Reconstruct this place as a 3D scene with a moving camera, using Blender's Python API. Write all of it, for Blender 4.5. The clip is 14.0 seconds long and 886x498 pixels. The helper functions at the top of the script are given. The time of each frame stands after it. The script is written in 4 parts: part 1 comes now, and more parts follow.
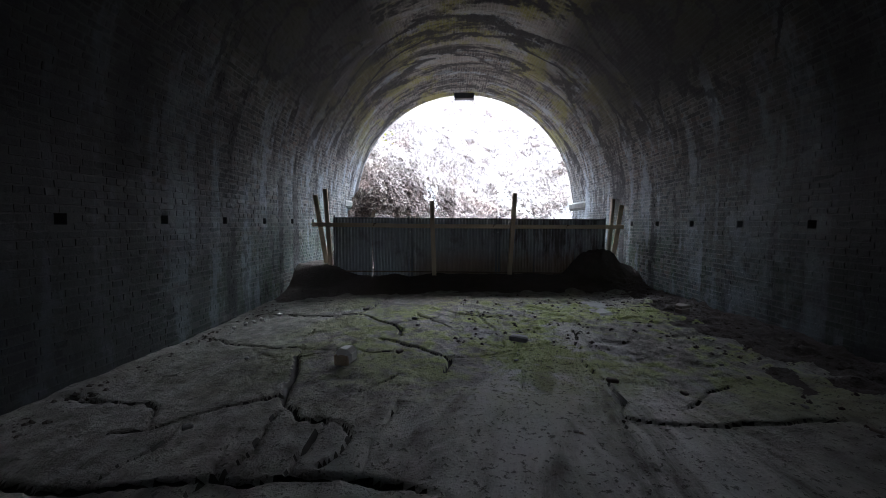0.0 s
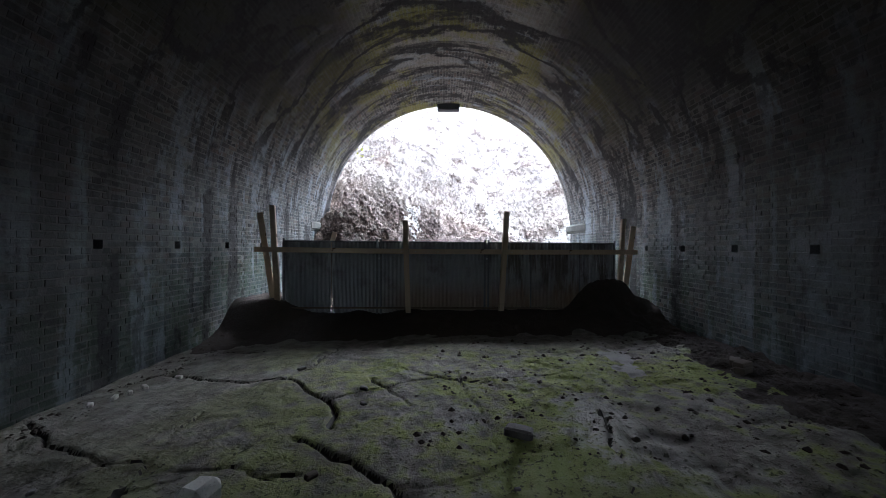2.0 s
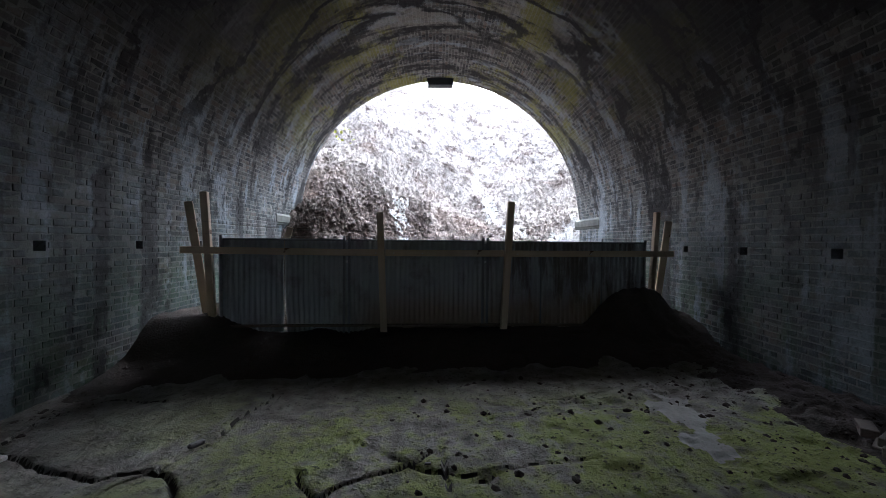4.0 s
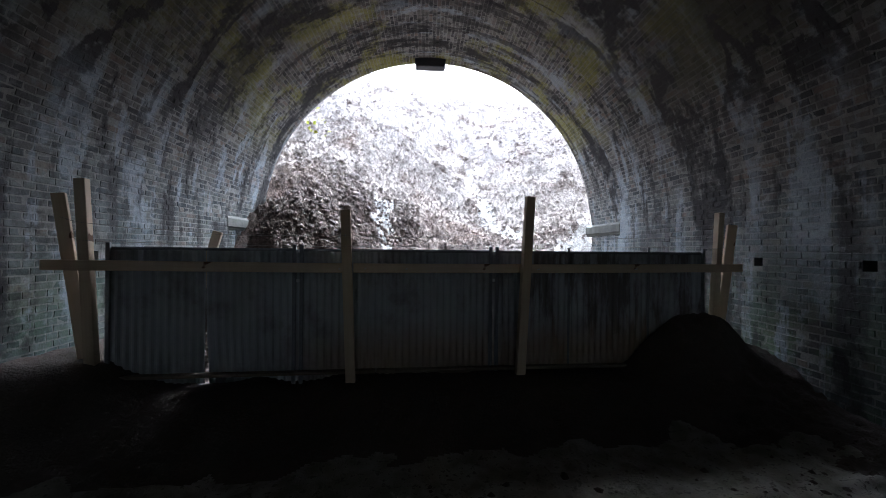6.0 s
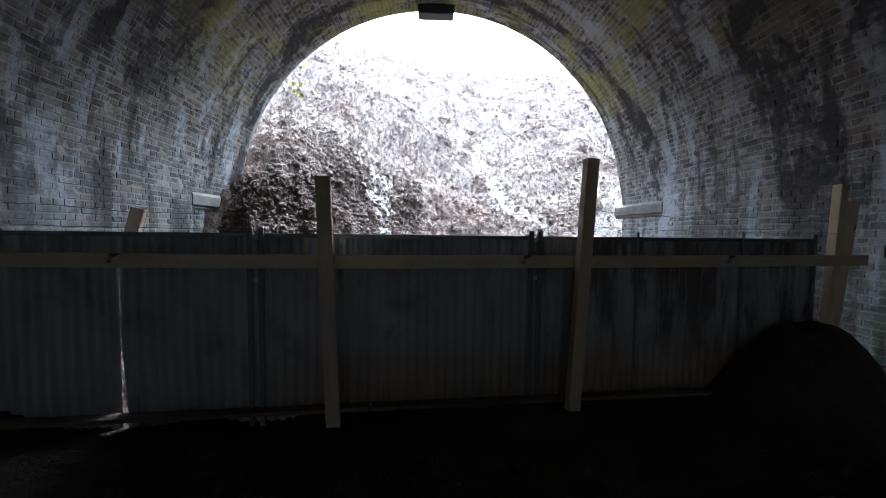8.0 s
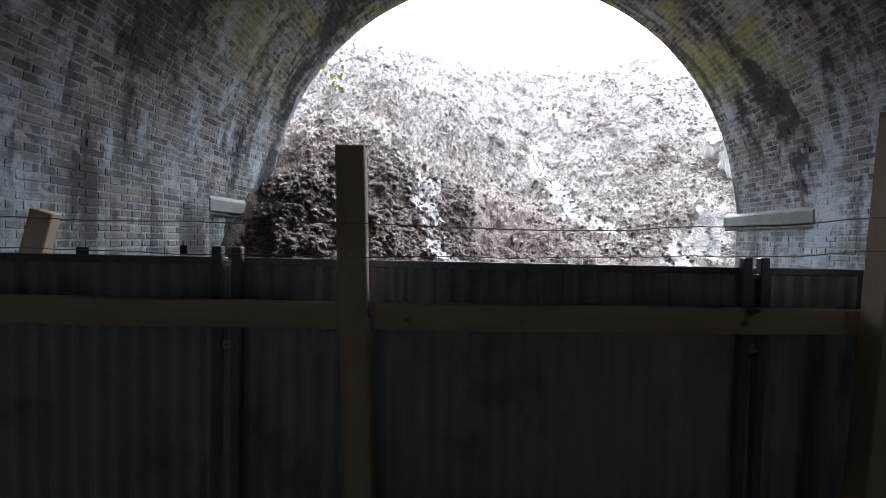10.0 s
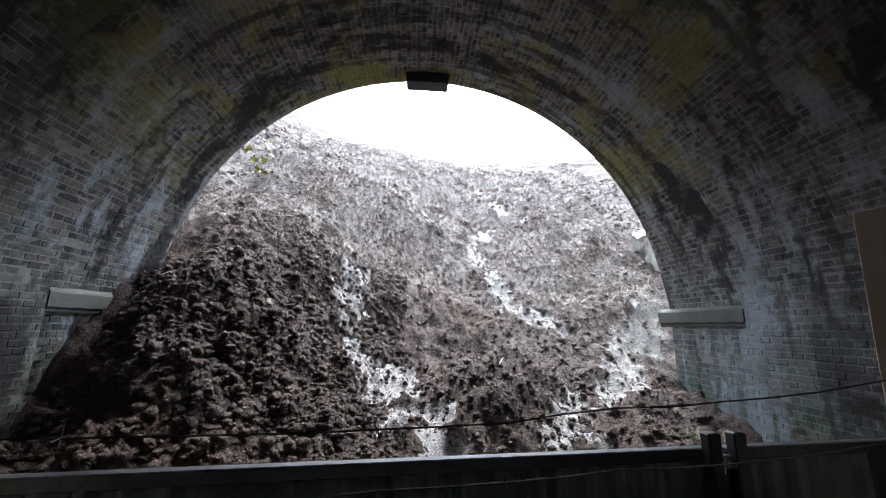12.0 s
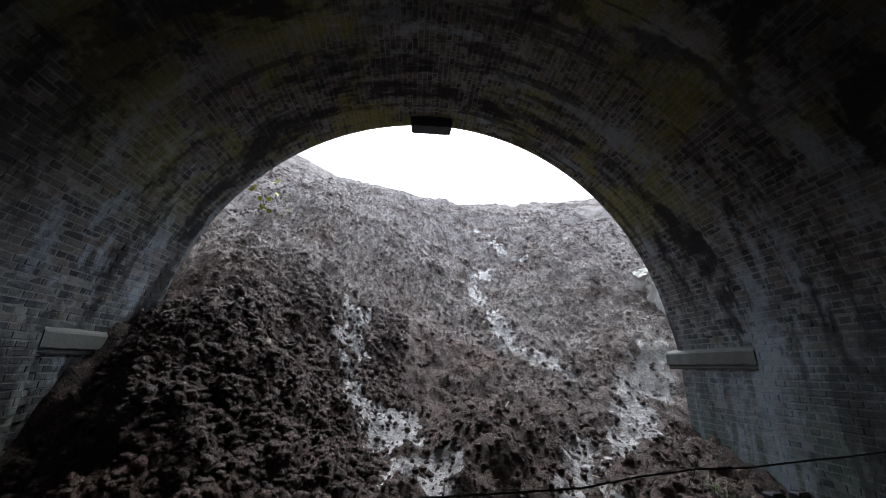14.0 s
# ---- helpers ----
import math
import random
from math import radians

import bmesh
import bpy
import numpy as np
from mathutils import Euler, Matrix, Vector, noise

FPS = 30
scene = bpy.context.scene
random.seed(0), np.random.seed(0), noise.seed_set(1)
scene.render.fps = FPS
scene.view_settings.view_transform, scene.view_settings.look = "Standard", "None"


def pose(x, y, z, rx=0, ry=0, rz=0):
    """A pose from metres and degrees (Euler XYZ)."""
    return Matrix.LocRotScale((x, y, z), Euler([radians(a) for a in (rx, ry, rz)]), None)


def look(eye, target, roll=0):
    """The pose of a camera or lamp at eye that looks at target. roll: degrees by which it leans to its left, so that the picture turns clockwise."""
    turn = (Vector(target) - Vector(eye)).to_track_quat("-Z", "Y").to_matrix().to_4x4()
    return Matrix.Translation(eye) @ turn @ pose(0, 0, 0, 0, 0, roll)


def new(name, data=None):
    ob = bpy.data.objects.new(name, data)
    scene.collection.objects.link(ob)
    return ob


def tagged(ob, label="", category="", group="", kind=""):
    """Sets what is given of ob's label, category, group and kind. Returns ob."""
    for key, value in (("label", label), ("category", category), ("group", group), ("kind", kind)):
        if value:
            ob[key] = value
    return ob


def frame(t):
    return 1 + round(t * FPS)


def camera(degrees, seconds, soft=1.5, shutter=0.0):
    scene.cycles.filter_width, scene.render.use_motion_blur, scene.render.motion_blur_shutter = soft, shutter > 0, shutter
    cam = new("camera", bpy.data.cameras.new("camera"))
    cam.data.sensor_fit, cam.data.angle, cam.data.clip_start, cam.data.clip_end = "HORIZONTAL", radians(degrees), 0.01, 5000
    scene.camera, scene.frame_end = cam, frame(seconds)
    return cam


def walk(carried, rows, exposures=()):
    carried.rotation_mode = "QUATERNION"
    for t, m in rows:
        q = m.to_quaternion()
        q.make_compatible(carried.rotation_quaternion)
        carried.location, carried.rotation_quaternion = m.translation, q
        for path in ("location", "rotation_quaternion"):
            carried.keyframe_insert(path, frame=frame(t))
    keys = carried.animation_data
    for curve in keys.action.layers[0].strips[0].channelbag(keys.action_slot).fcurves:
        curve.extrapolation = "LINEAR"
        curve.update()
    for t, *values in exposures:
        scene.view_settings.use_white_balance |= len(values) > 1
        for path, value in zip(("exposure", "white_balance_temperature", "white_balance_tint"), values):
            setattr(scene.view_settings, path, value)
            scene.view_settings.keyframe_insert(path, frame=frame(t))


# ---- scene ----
cam = camera(100.6, 14.0, 0.75)
PATH = [
    (0, (0.826, -0.034, 1.443), (0.774, 1.961, 1.301), 0.4),
    (0.5, (0.883, 0.28, 1.447), (0.853, 2.274, 1.3), 0.4),
    (1, (0.942, 0.759, 1.454), (0.915, 2.755, 1.337), 0.4),
    (1.5, (1.082, 1.234, 1.448), (1.097, 3.234, 1.435), 0.3),
    (2, (1.059, 1.617, 1.45), (1.058, 3.617, 1.44), 0.4),
    (2.5, (1.074, 2.071, 1.469), (0.999, 4.069, 1.437), 0.3),
    (3, (1.191, 2.482, 1.487), (1.15, 4.481, 1.432), 0.2),
    (3.2, (1.195, 2.605, 1.507), (1.175, 4.604, 1.447), 0.2),
    (5.3, (1.17, 4.355, 1.553), (1.212, 6.355, 1.553), 0.8),
    (5.5, (1.148, 4.508, 1.557), (1.188, 6.508, 1.555), 0.7),
    (6, (1.171, 4.826, 1.571), (1.257, 6.824, 1.572), 0.6),
    (6.5, (1.123, 5.096, 1.538), (1.203, 7.094, 1.528), 0.6),
    (7, (1.041, 5.46, 1.517), (1.072, 7.458, 1.433), 0.7),
    (7.5, (1.035, 5.708, 1.553), (1.105, 7.703, 1.423), 0.7),
    (8, (1.046, 6.051, 1.589), (1.138, 8.046, 1.495), 0.7),
    (8.2, (1.022, 6.156, 1.592), (1.092, 8.153, 1.509), 0.7),
    (10.3, (0.714, 7.56, 1.681), (0.583, 9.556, 1.652), 1.0),
    (10.5, (0.77, 7.651, 1.738), (0.632, 9.646, 1.742), 0.8),
    (11, (0.961, 7.898, 1.783), (0.938, 9.891, 1.943), 0.9),
    (11.5, (1.088, 8.029, 1.846), (1.184, 10.004, 2.148), 1.0),
    (12, (1.143, 8.034, 1.854), (1.275, 9.987, 2.268), 1.1),
    (12.5, (1.097, 8.028, 1.859), (1.312, 9.941, 2.402), 1.1),
    (13, (1.068, 8.011, 1.892), (1.354, 9.884, 2.53), 1.1),
    (13.5, (1.057, 8.044, 1.88), (1.319, 9.906, 2.561), 1.2),
    (14, (1.033, 8.059, 1.87), (1.175, 9.958, 2.483), 1.2),
]
EXPOSURES = [(t, e, 5600 if t < 9 else 5850, 9) for t, e in ((0.0, 4.2), (3.0, 3.8), (6.5, 3.6), (8.0, 3.6), (10.5, 3.2), (11.0, 3.05), (12.0, 2.6), (13.0, 1.85), (14.0, 1.5))]
walk(cam, [(t, look(eye, target, roll)) for t, eye, target, roll in PATH], EXPOSURES)

# ---------------------------------------------------------------- light
world = bpy.data.worlds.new("overcast_sky")
scene.world = world
world.use_nodes = True
wn = world.node_tree
sky = wn.nodes.new("ShaderNodeTexSky")
sky.sky_type = "NISHITA"
sky.sun_disc = False
sky.sun_elevation, sky.sun_rotation = radians(55), radians(13)
sky.air_density, sky.dust_density, sky.ozone_density = 1.0, 4.0, 1.0
haze = wn.nodes.new("ShaderNodeHueSaturation")
haze.inputs["Saturation"].default_value = 0.35
wn.links.new(sky.outputs[0], haze.inputs["Color"])
wn.links.new(haze.outputs[0], wn.nodes["Background"].inputs[0])
wn.nodes["Background"].inputs[1].default_value = 0.15
sun = new("sun", bpy.data.lights.new("sun", "SUN"))
sun.data.energy, sun.data.angle, sun.data.color = 0.75, radians(28), (1.0, 0.97, 0.93)
sun.matrix_world = look((-20, 60, 50), (-20 - 0.12 * 20, 60 - 0.5 * 20, 50 - 0.85 * 20))

# ---------------------------------------------------------------- plan
AX, R, SPR = 1.235, 4.0, 2.12      # tunnel axis, inner radius, springing height
PORTAL, BACK = 13.85, -42.0          # tunnel runs along y between these; open back end unseen, placed for fill light
FENCE_A = Vector((-0.189, 8.80, 0))  # a point on the hoarding line
FENCE_D = Vector((0.9943, 0.1066, 0))  # along the hoarding
FENCE_N = Vector((0.1066, -0.9943, 0))  # towards the tunnel


def fence_at(x, off=0.0, z=0.0):
    """The place on the hoarding line at x, off metres towards the tunnel."""
    p = FENCE_A + FENCE_D * ((x - FENCE_A.x) / FENCE_D.x) + FENCE_N * off
    return Vector((p.x, p.y, z))


# ---------------------------------------------------------------- materials
class Mat:
    """A little helper for node materials."""

    def __init__(self, name, rough=0.8, metal=0.0):
        self.m = bpy.data.materials.new(name)
        self.m.use_nodes = True
        self.t = self.m.node_tree
        self.b = self.t.nodes["Principled BSDF"]
        self.b.inputs["Roughness"].default_value = rough
        self.b.inputs["Metallic"].default_value = metal
        self._pos = None

    def node(self, kind, **props):
        n = self.t.nodes.new(kind)
        for k, v in props.items():
            setattr(n, k, v)
        return n

    def put(self, value, socket):
        if hasattr(value, "links"):
            self.t.links.new(value, socket)
        else:
            socket.default_value = value

    def math(self, op, a, b=0.0, clamp=False):
        n = self.node("ShaderNodeMath", operation=op, use_clamp=clamp)
        self.put(a, n.inputs[0])
        self.put(b, n.inputs[1])
        return n.outputs[0]

    def pos(self):
        if self._pos is None:
            g = self.node("ShaderNodeNewGeometry")
            s = self.node("ShaderNodeSeparateXYZ")
            self.t.links.new(g.outputs["Position"], s.inputs[0])
            self._pos = (g, s.outputs[0], s.outputs[1], s.outputs[2])
        return self._pos

    def vec(self, x, y, z=0.0):
        n = self.node("ShaderNodeCombineXYZ")
        for v, s in zip((x, y, z), n.inputs):
            self.put(v, s)
        return n.outputs[0]

    def noise(self, vec, scale=1.0, detail=4.0, rough=0.55, distort=0.0):
        n = self.node("ShaderNodeTexNoise")
        self.put(vec, n.inputs["Vector"])
        for k, v in (("Scale", scale), ("Detail", detail), ("Roughness", rough), ("Distortion", distort)):
            n.inputs[k].default_value = v
        return n.outputs["Fac"]

    def step(self, value, lo, hi):
        n = self.node("ShaderNodeMapRange", interpolation_type="SMOOTHSTEP")
        self.put(value, n.inputs[0])
        n.inputs[1].default_value, n.inputs[2].default_value = lo, hi
        return n.outputs[0]

    def mix(self, f, a, b, blend="MIX"):
        n = self.node("ShaderNodeMix", data_type="RGBA", blend_type=blend)
        self.put(f, n.inputs[0])
        for v, s in ((a, n.inputs[6]), (b, n.inputs[7])):
            self.put(v if hasattr(v, "links") else (*v, 1.0), s)
        return n.outputs[2]

    def grey(self, v):
        return self.vec(v, v, v)

    def bump(self, height, strength=0.4, distance=0.01):
        n = self.node("ShaderNodeBump")
        n.inputs["Strength"].default_value, n.inputs["Distance"].default_value = strength, distance
        self.t.links.new(height, n.inputs["Height"])
        self.t.links.new(n.outputs[0], self.b.inputs["Normal"])

    def base(self, colour):
        self.put(colour if hasattr(colour, "links") else (*colour, 1.0), self.b.inputs["Base Color"])

    def rough(self, value):
        self.put(value, self.b.inputs["Roughness"])


def lining_material(name, random_kind, mortar=False):
    """Old brick lining: slate-dark bricks in pale joints, hoops of soot and lime, yellow-green algae, damp blue-green lower courses."""
    m = Mat(name, 0.75)
    g, x, y, z = m.pos()
    p = g.outputs["Position"]
    across = m.math("SUBTRACT", x, AX)
    up = m.math("SUBTRACT", z, SPR)
    angle = m.math("ARCTAN2", across, m.math("MAXIMUM", up, -0.2))
    arc = m.math("MULTIPLY", angle, R)
    flow = m.vec(y, m.math("MULTIPLY", arc, 0.13), m.math("MULTIPLY", z, 0.10))
    flow2 = m.vec(m.math("MULTIPLY", y, 2.6), m.math("MULTIPLY", arc, 0.22), m.math("MULTIPLY", z, 0.25))
    free = m.vec(m.math("MULTIPLY", y, 0.8), m.math("MULTIPLY", arc, 0.8), z)
    grain = m.noise(p, 38, 5, 0.7)
    spots = m.noise(p, 7, 5, 0.65)
    patch = m.noise(p, 2.4, 5, 0.62, 0.3)
    ragged = m.math("MULTIPLY", m.math("SUBTRACT", spots, 0.5), 0.22)
    hoops = m.math("ADD", m.noise(flow, 1.9, 4, 0.55, 0.35), ragged)
    runs = m.math("ADD", m.noise(flow2, 1.4, 5, 0.6, 0.2), ragged)
    blots = m.noise(free, 0.75, 6, 0.64, 0.2)
    crown = m.step(z, 3.3, 4.9)
    low = m.math("SUBTRACT", 1.0, m.step(z, 1.2, 3.6))
    if mortar:
        colour = m.mix(spots, (0.15, 0.148, 0.138), (0.40, 0.39, 0.36))
        keep = 0.62
    else:
        if random_kind == "island":
            rnd = g.outputs["Random Per Island"]
        else:
            rnd = m.node("ShaderNodeObjectInfo").outputs["Random"]
        colour = m.mix(rnd, (0.028, 0.029, 0.033), (0.20, 0.187, 0.168))
        odd = m.step(rnd, 0.86, 0.95)
        colour = m.mix(m.math("MULTIPLY", odd, 0.55), colour, (0.24, 0.16, 0.12))
        colour = m.mix(m.step(spots, 0.48, 0.68), colour, (0.20, 0.20, 0.195))
        keep = 1.0
    # damp blue-green film on the lower walls, greener towards the foot
    film = m.math("MULTIPLY", low, m.step(blots, 0.34, 0.58))
    colour = m.mix(m.math("MULTIPLY", film, 0.45 * keep), colour, (0.075, 0.145, 0.155))
    green = m.math("MULTIPLY", m.math("SUBTRACT", 1.0, m.step(z, 0.4, 1.9)), m.step(patch, 0.36, 0.58))
    colour = m.mix(m.math("MULTIPLY", green, 0.55 * keep), colour, (0.075, 0.15, 0.065))
    # lime, in broad hoops and thin runs
    broad = m.step(hoops, 0.54, 0.61)
    lime = m.math("MAXIMUM", m.math("MULTIPLY", broad, 0.8), m.math("MULTIPLY", m.step(runs, 0.56, 0.64), 0.75))
    colour = m.mix(m.math("MULTIPLY", lime, m.math("MULTIPLY", m.step(patch, 0.30, 0.60), 0.9)), colour, (0.37, 0.43, 0.49))
    # pale lobes with black rims and algae inside, deeper in
    lobes = m.noise(m.vec(m.math("MULTIPLY", y, 0.80), m.math("MULTIPLY", arc, 0.36), 3.0), 1.0, 2.5, 0.5, 0.7)
    deep = m.step(y, 12.6, 10.4)
    rim = m.math("ADD", m.math("ABSOLUTE", m.math("SUBTRACT", lobes, 0.5)), m.math("MULTIPLY", ragged, 0.55))
    rim = m.math("MULTIPLY", m.math("MULTIPLY", m.step(z, 2.6, 3.8), m.step(rim, 0.058, 0.014)), deep)
    pale = m.math("MULTIPLY", m.math("MULTIPLY", crown, m.step(lobes, 0.50, 0.58)), m.math("MULTIPLY", deep, 0.55))
    colour = m.mix(pale, colour, (0.42, 0.40, 0.35))
    algae = m.math("MULTIPLY", crown, m.step(m.math("ADD", blots, m.math("MULTIPLY", ragged, 0.5)), 0.46, 0.57))
    colour = m.mix(m.math("MULTIPLY", algae, 0.78 * keep), colour, (0.27, 0.265, 0.04))
    # soot and black crust, and painted dimness that shares their colour
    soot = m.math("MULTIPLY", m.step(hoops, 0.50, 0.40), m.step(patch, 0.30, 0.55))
    # inner: daylight falling off into the tunnel, painted on the lining
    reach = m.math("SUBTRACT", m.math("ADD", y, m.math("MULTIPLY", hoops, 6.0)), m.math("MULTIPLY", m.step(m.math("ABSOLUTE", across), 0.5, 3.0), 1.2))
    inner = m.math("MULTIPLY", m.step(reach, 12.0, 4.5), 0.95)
    # haunch: sooty vault sides, darkened further to paint in dimness
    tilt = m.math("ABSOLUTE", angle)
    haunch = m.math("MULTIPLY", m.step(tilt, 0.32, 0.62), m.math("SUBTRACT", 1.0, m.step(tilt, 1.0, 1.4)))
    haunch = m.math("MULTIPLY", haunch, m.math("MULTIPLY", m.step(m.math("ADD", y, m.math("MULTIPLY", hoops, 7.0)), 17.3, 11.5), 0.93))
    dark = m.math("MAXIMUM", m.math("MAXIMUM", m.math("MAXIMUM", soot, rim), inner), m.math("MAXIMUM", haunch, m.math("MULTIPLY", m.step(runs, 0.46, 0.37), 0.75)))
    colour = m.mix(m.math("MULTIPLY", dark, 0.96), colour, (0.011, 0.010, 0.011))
    colour = m.mix(m.math("MULTIPLY", m.step(grain, 0.46, 0.72), 0.45), colour, (0.03, 0.03, 0.03))
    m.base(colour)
    m.rough(m.math("SUBTRACT", 0.86, m.math("MULTIPLY", film, 0.30)))
    m.bump(m.math("ADD", grain, m.math("MULTIPLY", spots, 0.8)), 0.6, 0.012)
    return m.m


def soil_material(name, pale=1.0):
    """Dark slipped soil, crumbly and wet, with pale chips; drier up the slope, and paled to paint in sky brightness."""
    m = Mat(name, 0.7)
    m.b.inputs["Specular IOR Level"].default_value = 0.3
    g, x, y, z = m.pos()
    p = g.outputs["Position"]
    fine = m.noise(p, 55, 5, 0.75)
    crumb = m.noise(p, 30, 4, 0.7)
    mid = m.noise(p, 9, 6, 0.72)
    big = m.noise(p, 0.9, 5, 0.6, 0.6)
    colour = m.mix(m.step(mid, 0.32, 0.7), (0.045, 0.031, 0.025), (0.17, 0.118, 0.098))
    colour = m.mix(m.math("MULTIPLY", m.step(crumb, 0.54, 0.70), 0.75), colour, (0.24, 0.18, 0.155))
    red = m.step(m.noise(p, 0.55, 3, 0.5), 0.56, 0.68)
    colour = m.mix(m.math("MULTIPLY", red, 0.4), colour, (0.16, 0.09, 0.062))
    # paler up the slope: drier soil plus skylight painted into the colour
    high = m.math("MULTIPLY", m.step(m.math("ADD", z, m.math("MULTIPLY", x, 0.35)), 1.6, 4.5), pale)
    dry_lit = m.math("MULTIPLY", high, m.step(m.math("ADD", m.math("MULTIPLY", big, 0.6), m.math("MULTIPLY", mid, 0.4)), 0.36, 0.58))
    colour = m.mix(m.math("MULTIPLY", dry_lit, 0.8), colour, (0.45, 0.41, 0.385))
    chips = m.math("MULTIPLY", m.step(fine, 0.60, 0.70), m.math("ADD", 0.12, m.math("MULTIPLY", high, 0.8)))
    colour = m.mix(chips, colour, (0.48, 0.46, 0.44))
    colour = m.mix(m.step(fine, 0.44, 0.32), colour, (0.028, 0.02, 0.016))
    colour = m.mix(m.math("MULTIPLY", m.step(crumb, 0.48, 0.38), 0.8), colour, (0.04, 0.028, 0.022))
    # pale wet chalk slurry in ragged runs, its sky sheen painted in
    run = m.node("ShaderNodeAttribute", attribute_name="wetness").outputs["Fac"]
    run = m.math("ADD", run, m.math("ADD", m.math("MULTIPLY", m.math("SUBTRACT", mid, 0.5), 1.5), m.math("MULTIPLY", m.math("SUBTRACT", crumb, 0.5), 1.1)))
    run = m.step(run, 0.40, 0.72)
    slurry = m.mix(m.step(mid, 0.35, 0.65), (0.34, 0.325, 0.31), (0.66, 0.65, 0.64))
    slurry = m.mix(m.step(fine, 0.46, 0.34), slurry, (0.09, 0.07, 0.06))
    colour = m.mix(run, colour, slurry)
    m.base(colour)
    m.rough(m.math("SUBTRACT", m.math("ADD", 0.55, m.math("MULTIPLY", mid, 0.4)), m.math("MULTIPLY", run, 0.4)))
    m.bump(m.math("ADD", fine, m.math("ADD", crumb, mid)), 1.0, 0.05)
    return m.m


def floor_material():
    m = Mat("dried_silt", 0.85)
    g, x, y, z = m.pos()
    p = g.outputs["Position"]
    fine, mid, big = m.noise(p, 60, 5, 0.7), m.noise(p, 6, 6, 0.65), m.noise(p, 0.8, 4, 0.55, 0.5)
    colour = m.mix(m.step(mid, 0.3, 0.7), (0.16, 0.148, 0.13), (0.40, 0.375, 0.34))
    # pale silt washed out in a fan of streaks, torchlight painted in
    dx, dy = m.math("SUBTRACT", x, 2.55), m.math("MAXIMUM", m.math("SUBTRACT", 5.6, y), 0.01)
    bearing = m.math("ARCTAN2", dx, dy)
    fan = m.math("MULTIPLY", m.step(bearing, -0.72, -0.40), m.math("SUBTRACT", 1.0, m.step(bearing, 0.02, 0.28)))
    fan = m.math("MULTIPLY", fan, m.step(dy, 0.2, 1.2))
    sweep = m.noise(m.vec(m.math("MULTIPLY", bearing, 7.0), m.math("MULTIPLY", dy, 0.55), 0.0), 1.0, 8, 0.7, 0.5)
    drift = m.noise(m.vec(m.math("MULTIPLY", x, 1.6), m.math("MULTIPLY", y, 0.6), 0.0), 1.7, 7, 0.68, 0.4)
    colour = m.mix(m.math("MULTIPLY", m.step(drift, 0.52, 0.68), 0.6), colour, (0.44, 0.425, 0.40))
    colour = m.mix(m.math("MULTIPLY", fan, m.step(sweep, 0.37, 0.57)), colour, (0.66, 0.645, 0.62))
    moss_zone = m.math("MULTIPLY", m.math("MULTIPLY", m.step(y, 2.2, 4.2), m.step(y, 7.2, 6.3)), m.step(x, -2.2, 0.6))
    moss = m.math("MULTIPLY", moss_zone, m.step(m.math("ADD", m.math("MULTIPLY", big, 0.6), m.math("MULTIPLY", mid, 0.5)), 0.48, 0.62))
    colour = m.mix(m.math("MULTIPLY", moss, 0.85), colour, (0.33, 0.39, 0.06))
    film = m.math("MULTIPLY", m.step(big, 0.35, 0.6), m.step(y, 1.5, 4.0))
    colour = m.mix(m.math("MULTIPLY", film, 0.3), colour, (0.17, 0.18, 0.11))
    colour = m.mix(m.math("MULTIPLY", m.step(fine, 0.57, 0.75), 0.45), colour, (0.06, 0.055, 0.045))
    chips = m.noise(p, 24, 4, 0.7)
    colour = m.mix(m.math("MULTIPLY", m.step(chips, 0.55, 0.63), 0.75), colour, (0.055, 0.048, 0.04))
    colour = m.mix(m.math("MULTIPLY", m.step(chips, 0.36, 0.30), 0.5), colour, (0.36, 0.345, 0.32))
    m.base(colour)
    m.bump(m.math("ADD", fine, m.math("ADD", chips, m.math("MULTIPLY", mid, 1.5))), 0.8, 0.025)
    return m.m


def timber_material():
    m = Mat("weathered_softwood", 0.7)
    tc = m.node("ShaderNodeTexCoord")
    s = m.node("ShaderNodeSeparateXYZ")
    m.t.links.new(tc.outputs["Object"], s.inputs[0])
    along = m.vec(m.math("MULTIPLY", s.outputs[0], 30), m.math("MULTIPLY", s.outputs[1], 30), m.math("MULTIPLY", s.outputs[2], 1.6))
    rings = m.noise(along, 1.0, 5, 0.6, 0.4)
    stain = m.noise(tc.outputs["Object"], 3.5, 5, 0.6)
    knots = m.noise(m.vec(m.math("MULTIPLY", s.outputs[0], 9), m.math("MULTIPLY", s.outputs[1], 9), m.math("MULTIPLY", s.outputs[2], 6)), 1.0, 1, 0.5)
    colour = m.mix(rings, (0.47, 0.36, 0.245), (0.66, 0.54, 0.40))
    colour = m.mix(m.math("MULTIPLY", stain, 0.40), colour, (0.26, 0.19, 0.13))
    colour = m.mix(m.step(knots, 0.70, 0.76), colour, (0.12, 0.06, 0.03))
    m.base(colour)
    m.bump(rings, 0.3, 0.004)
    return m.m


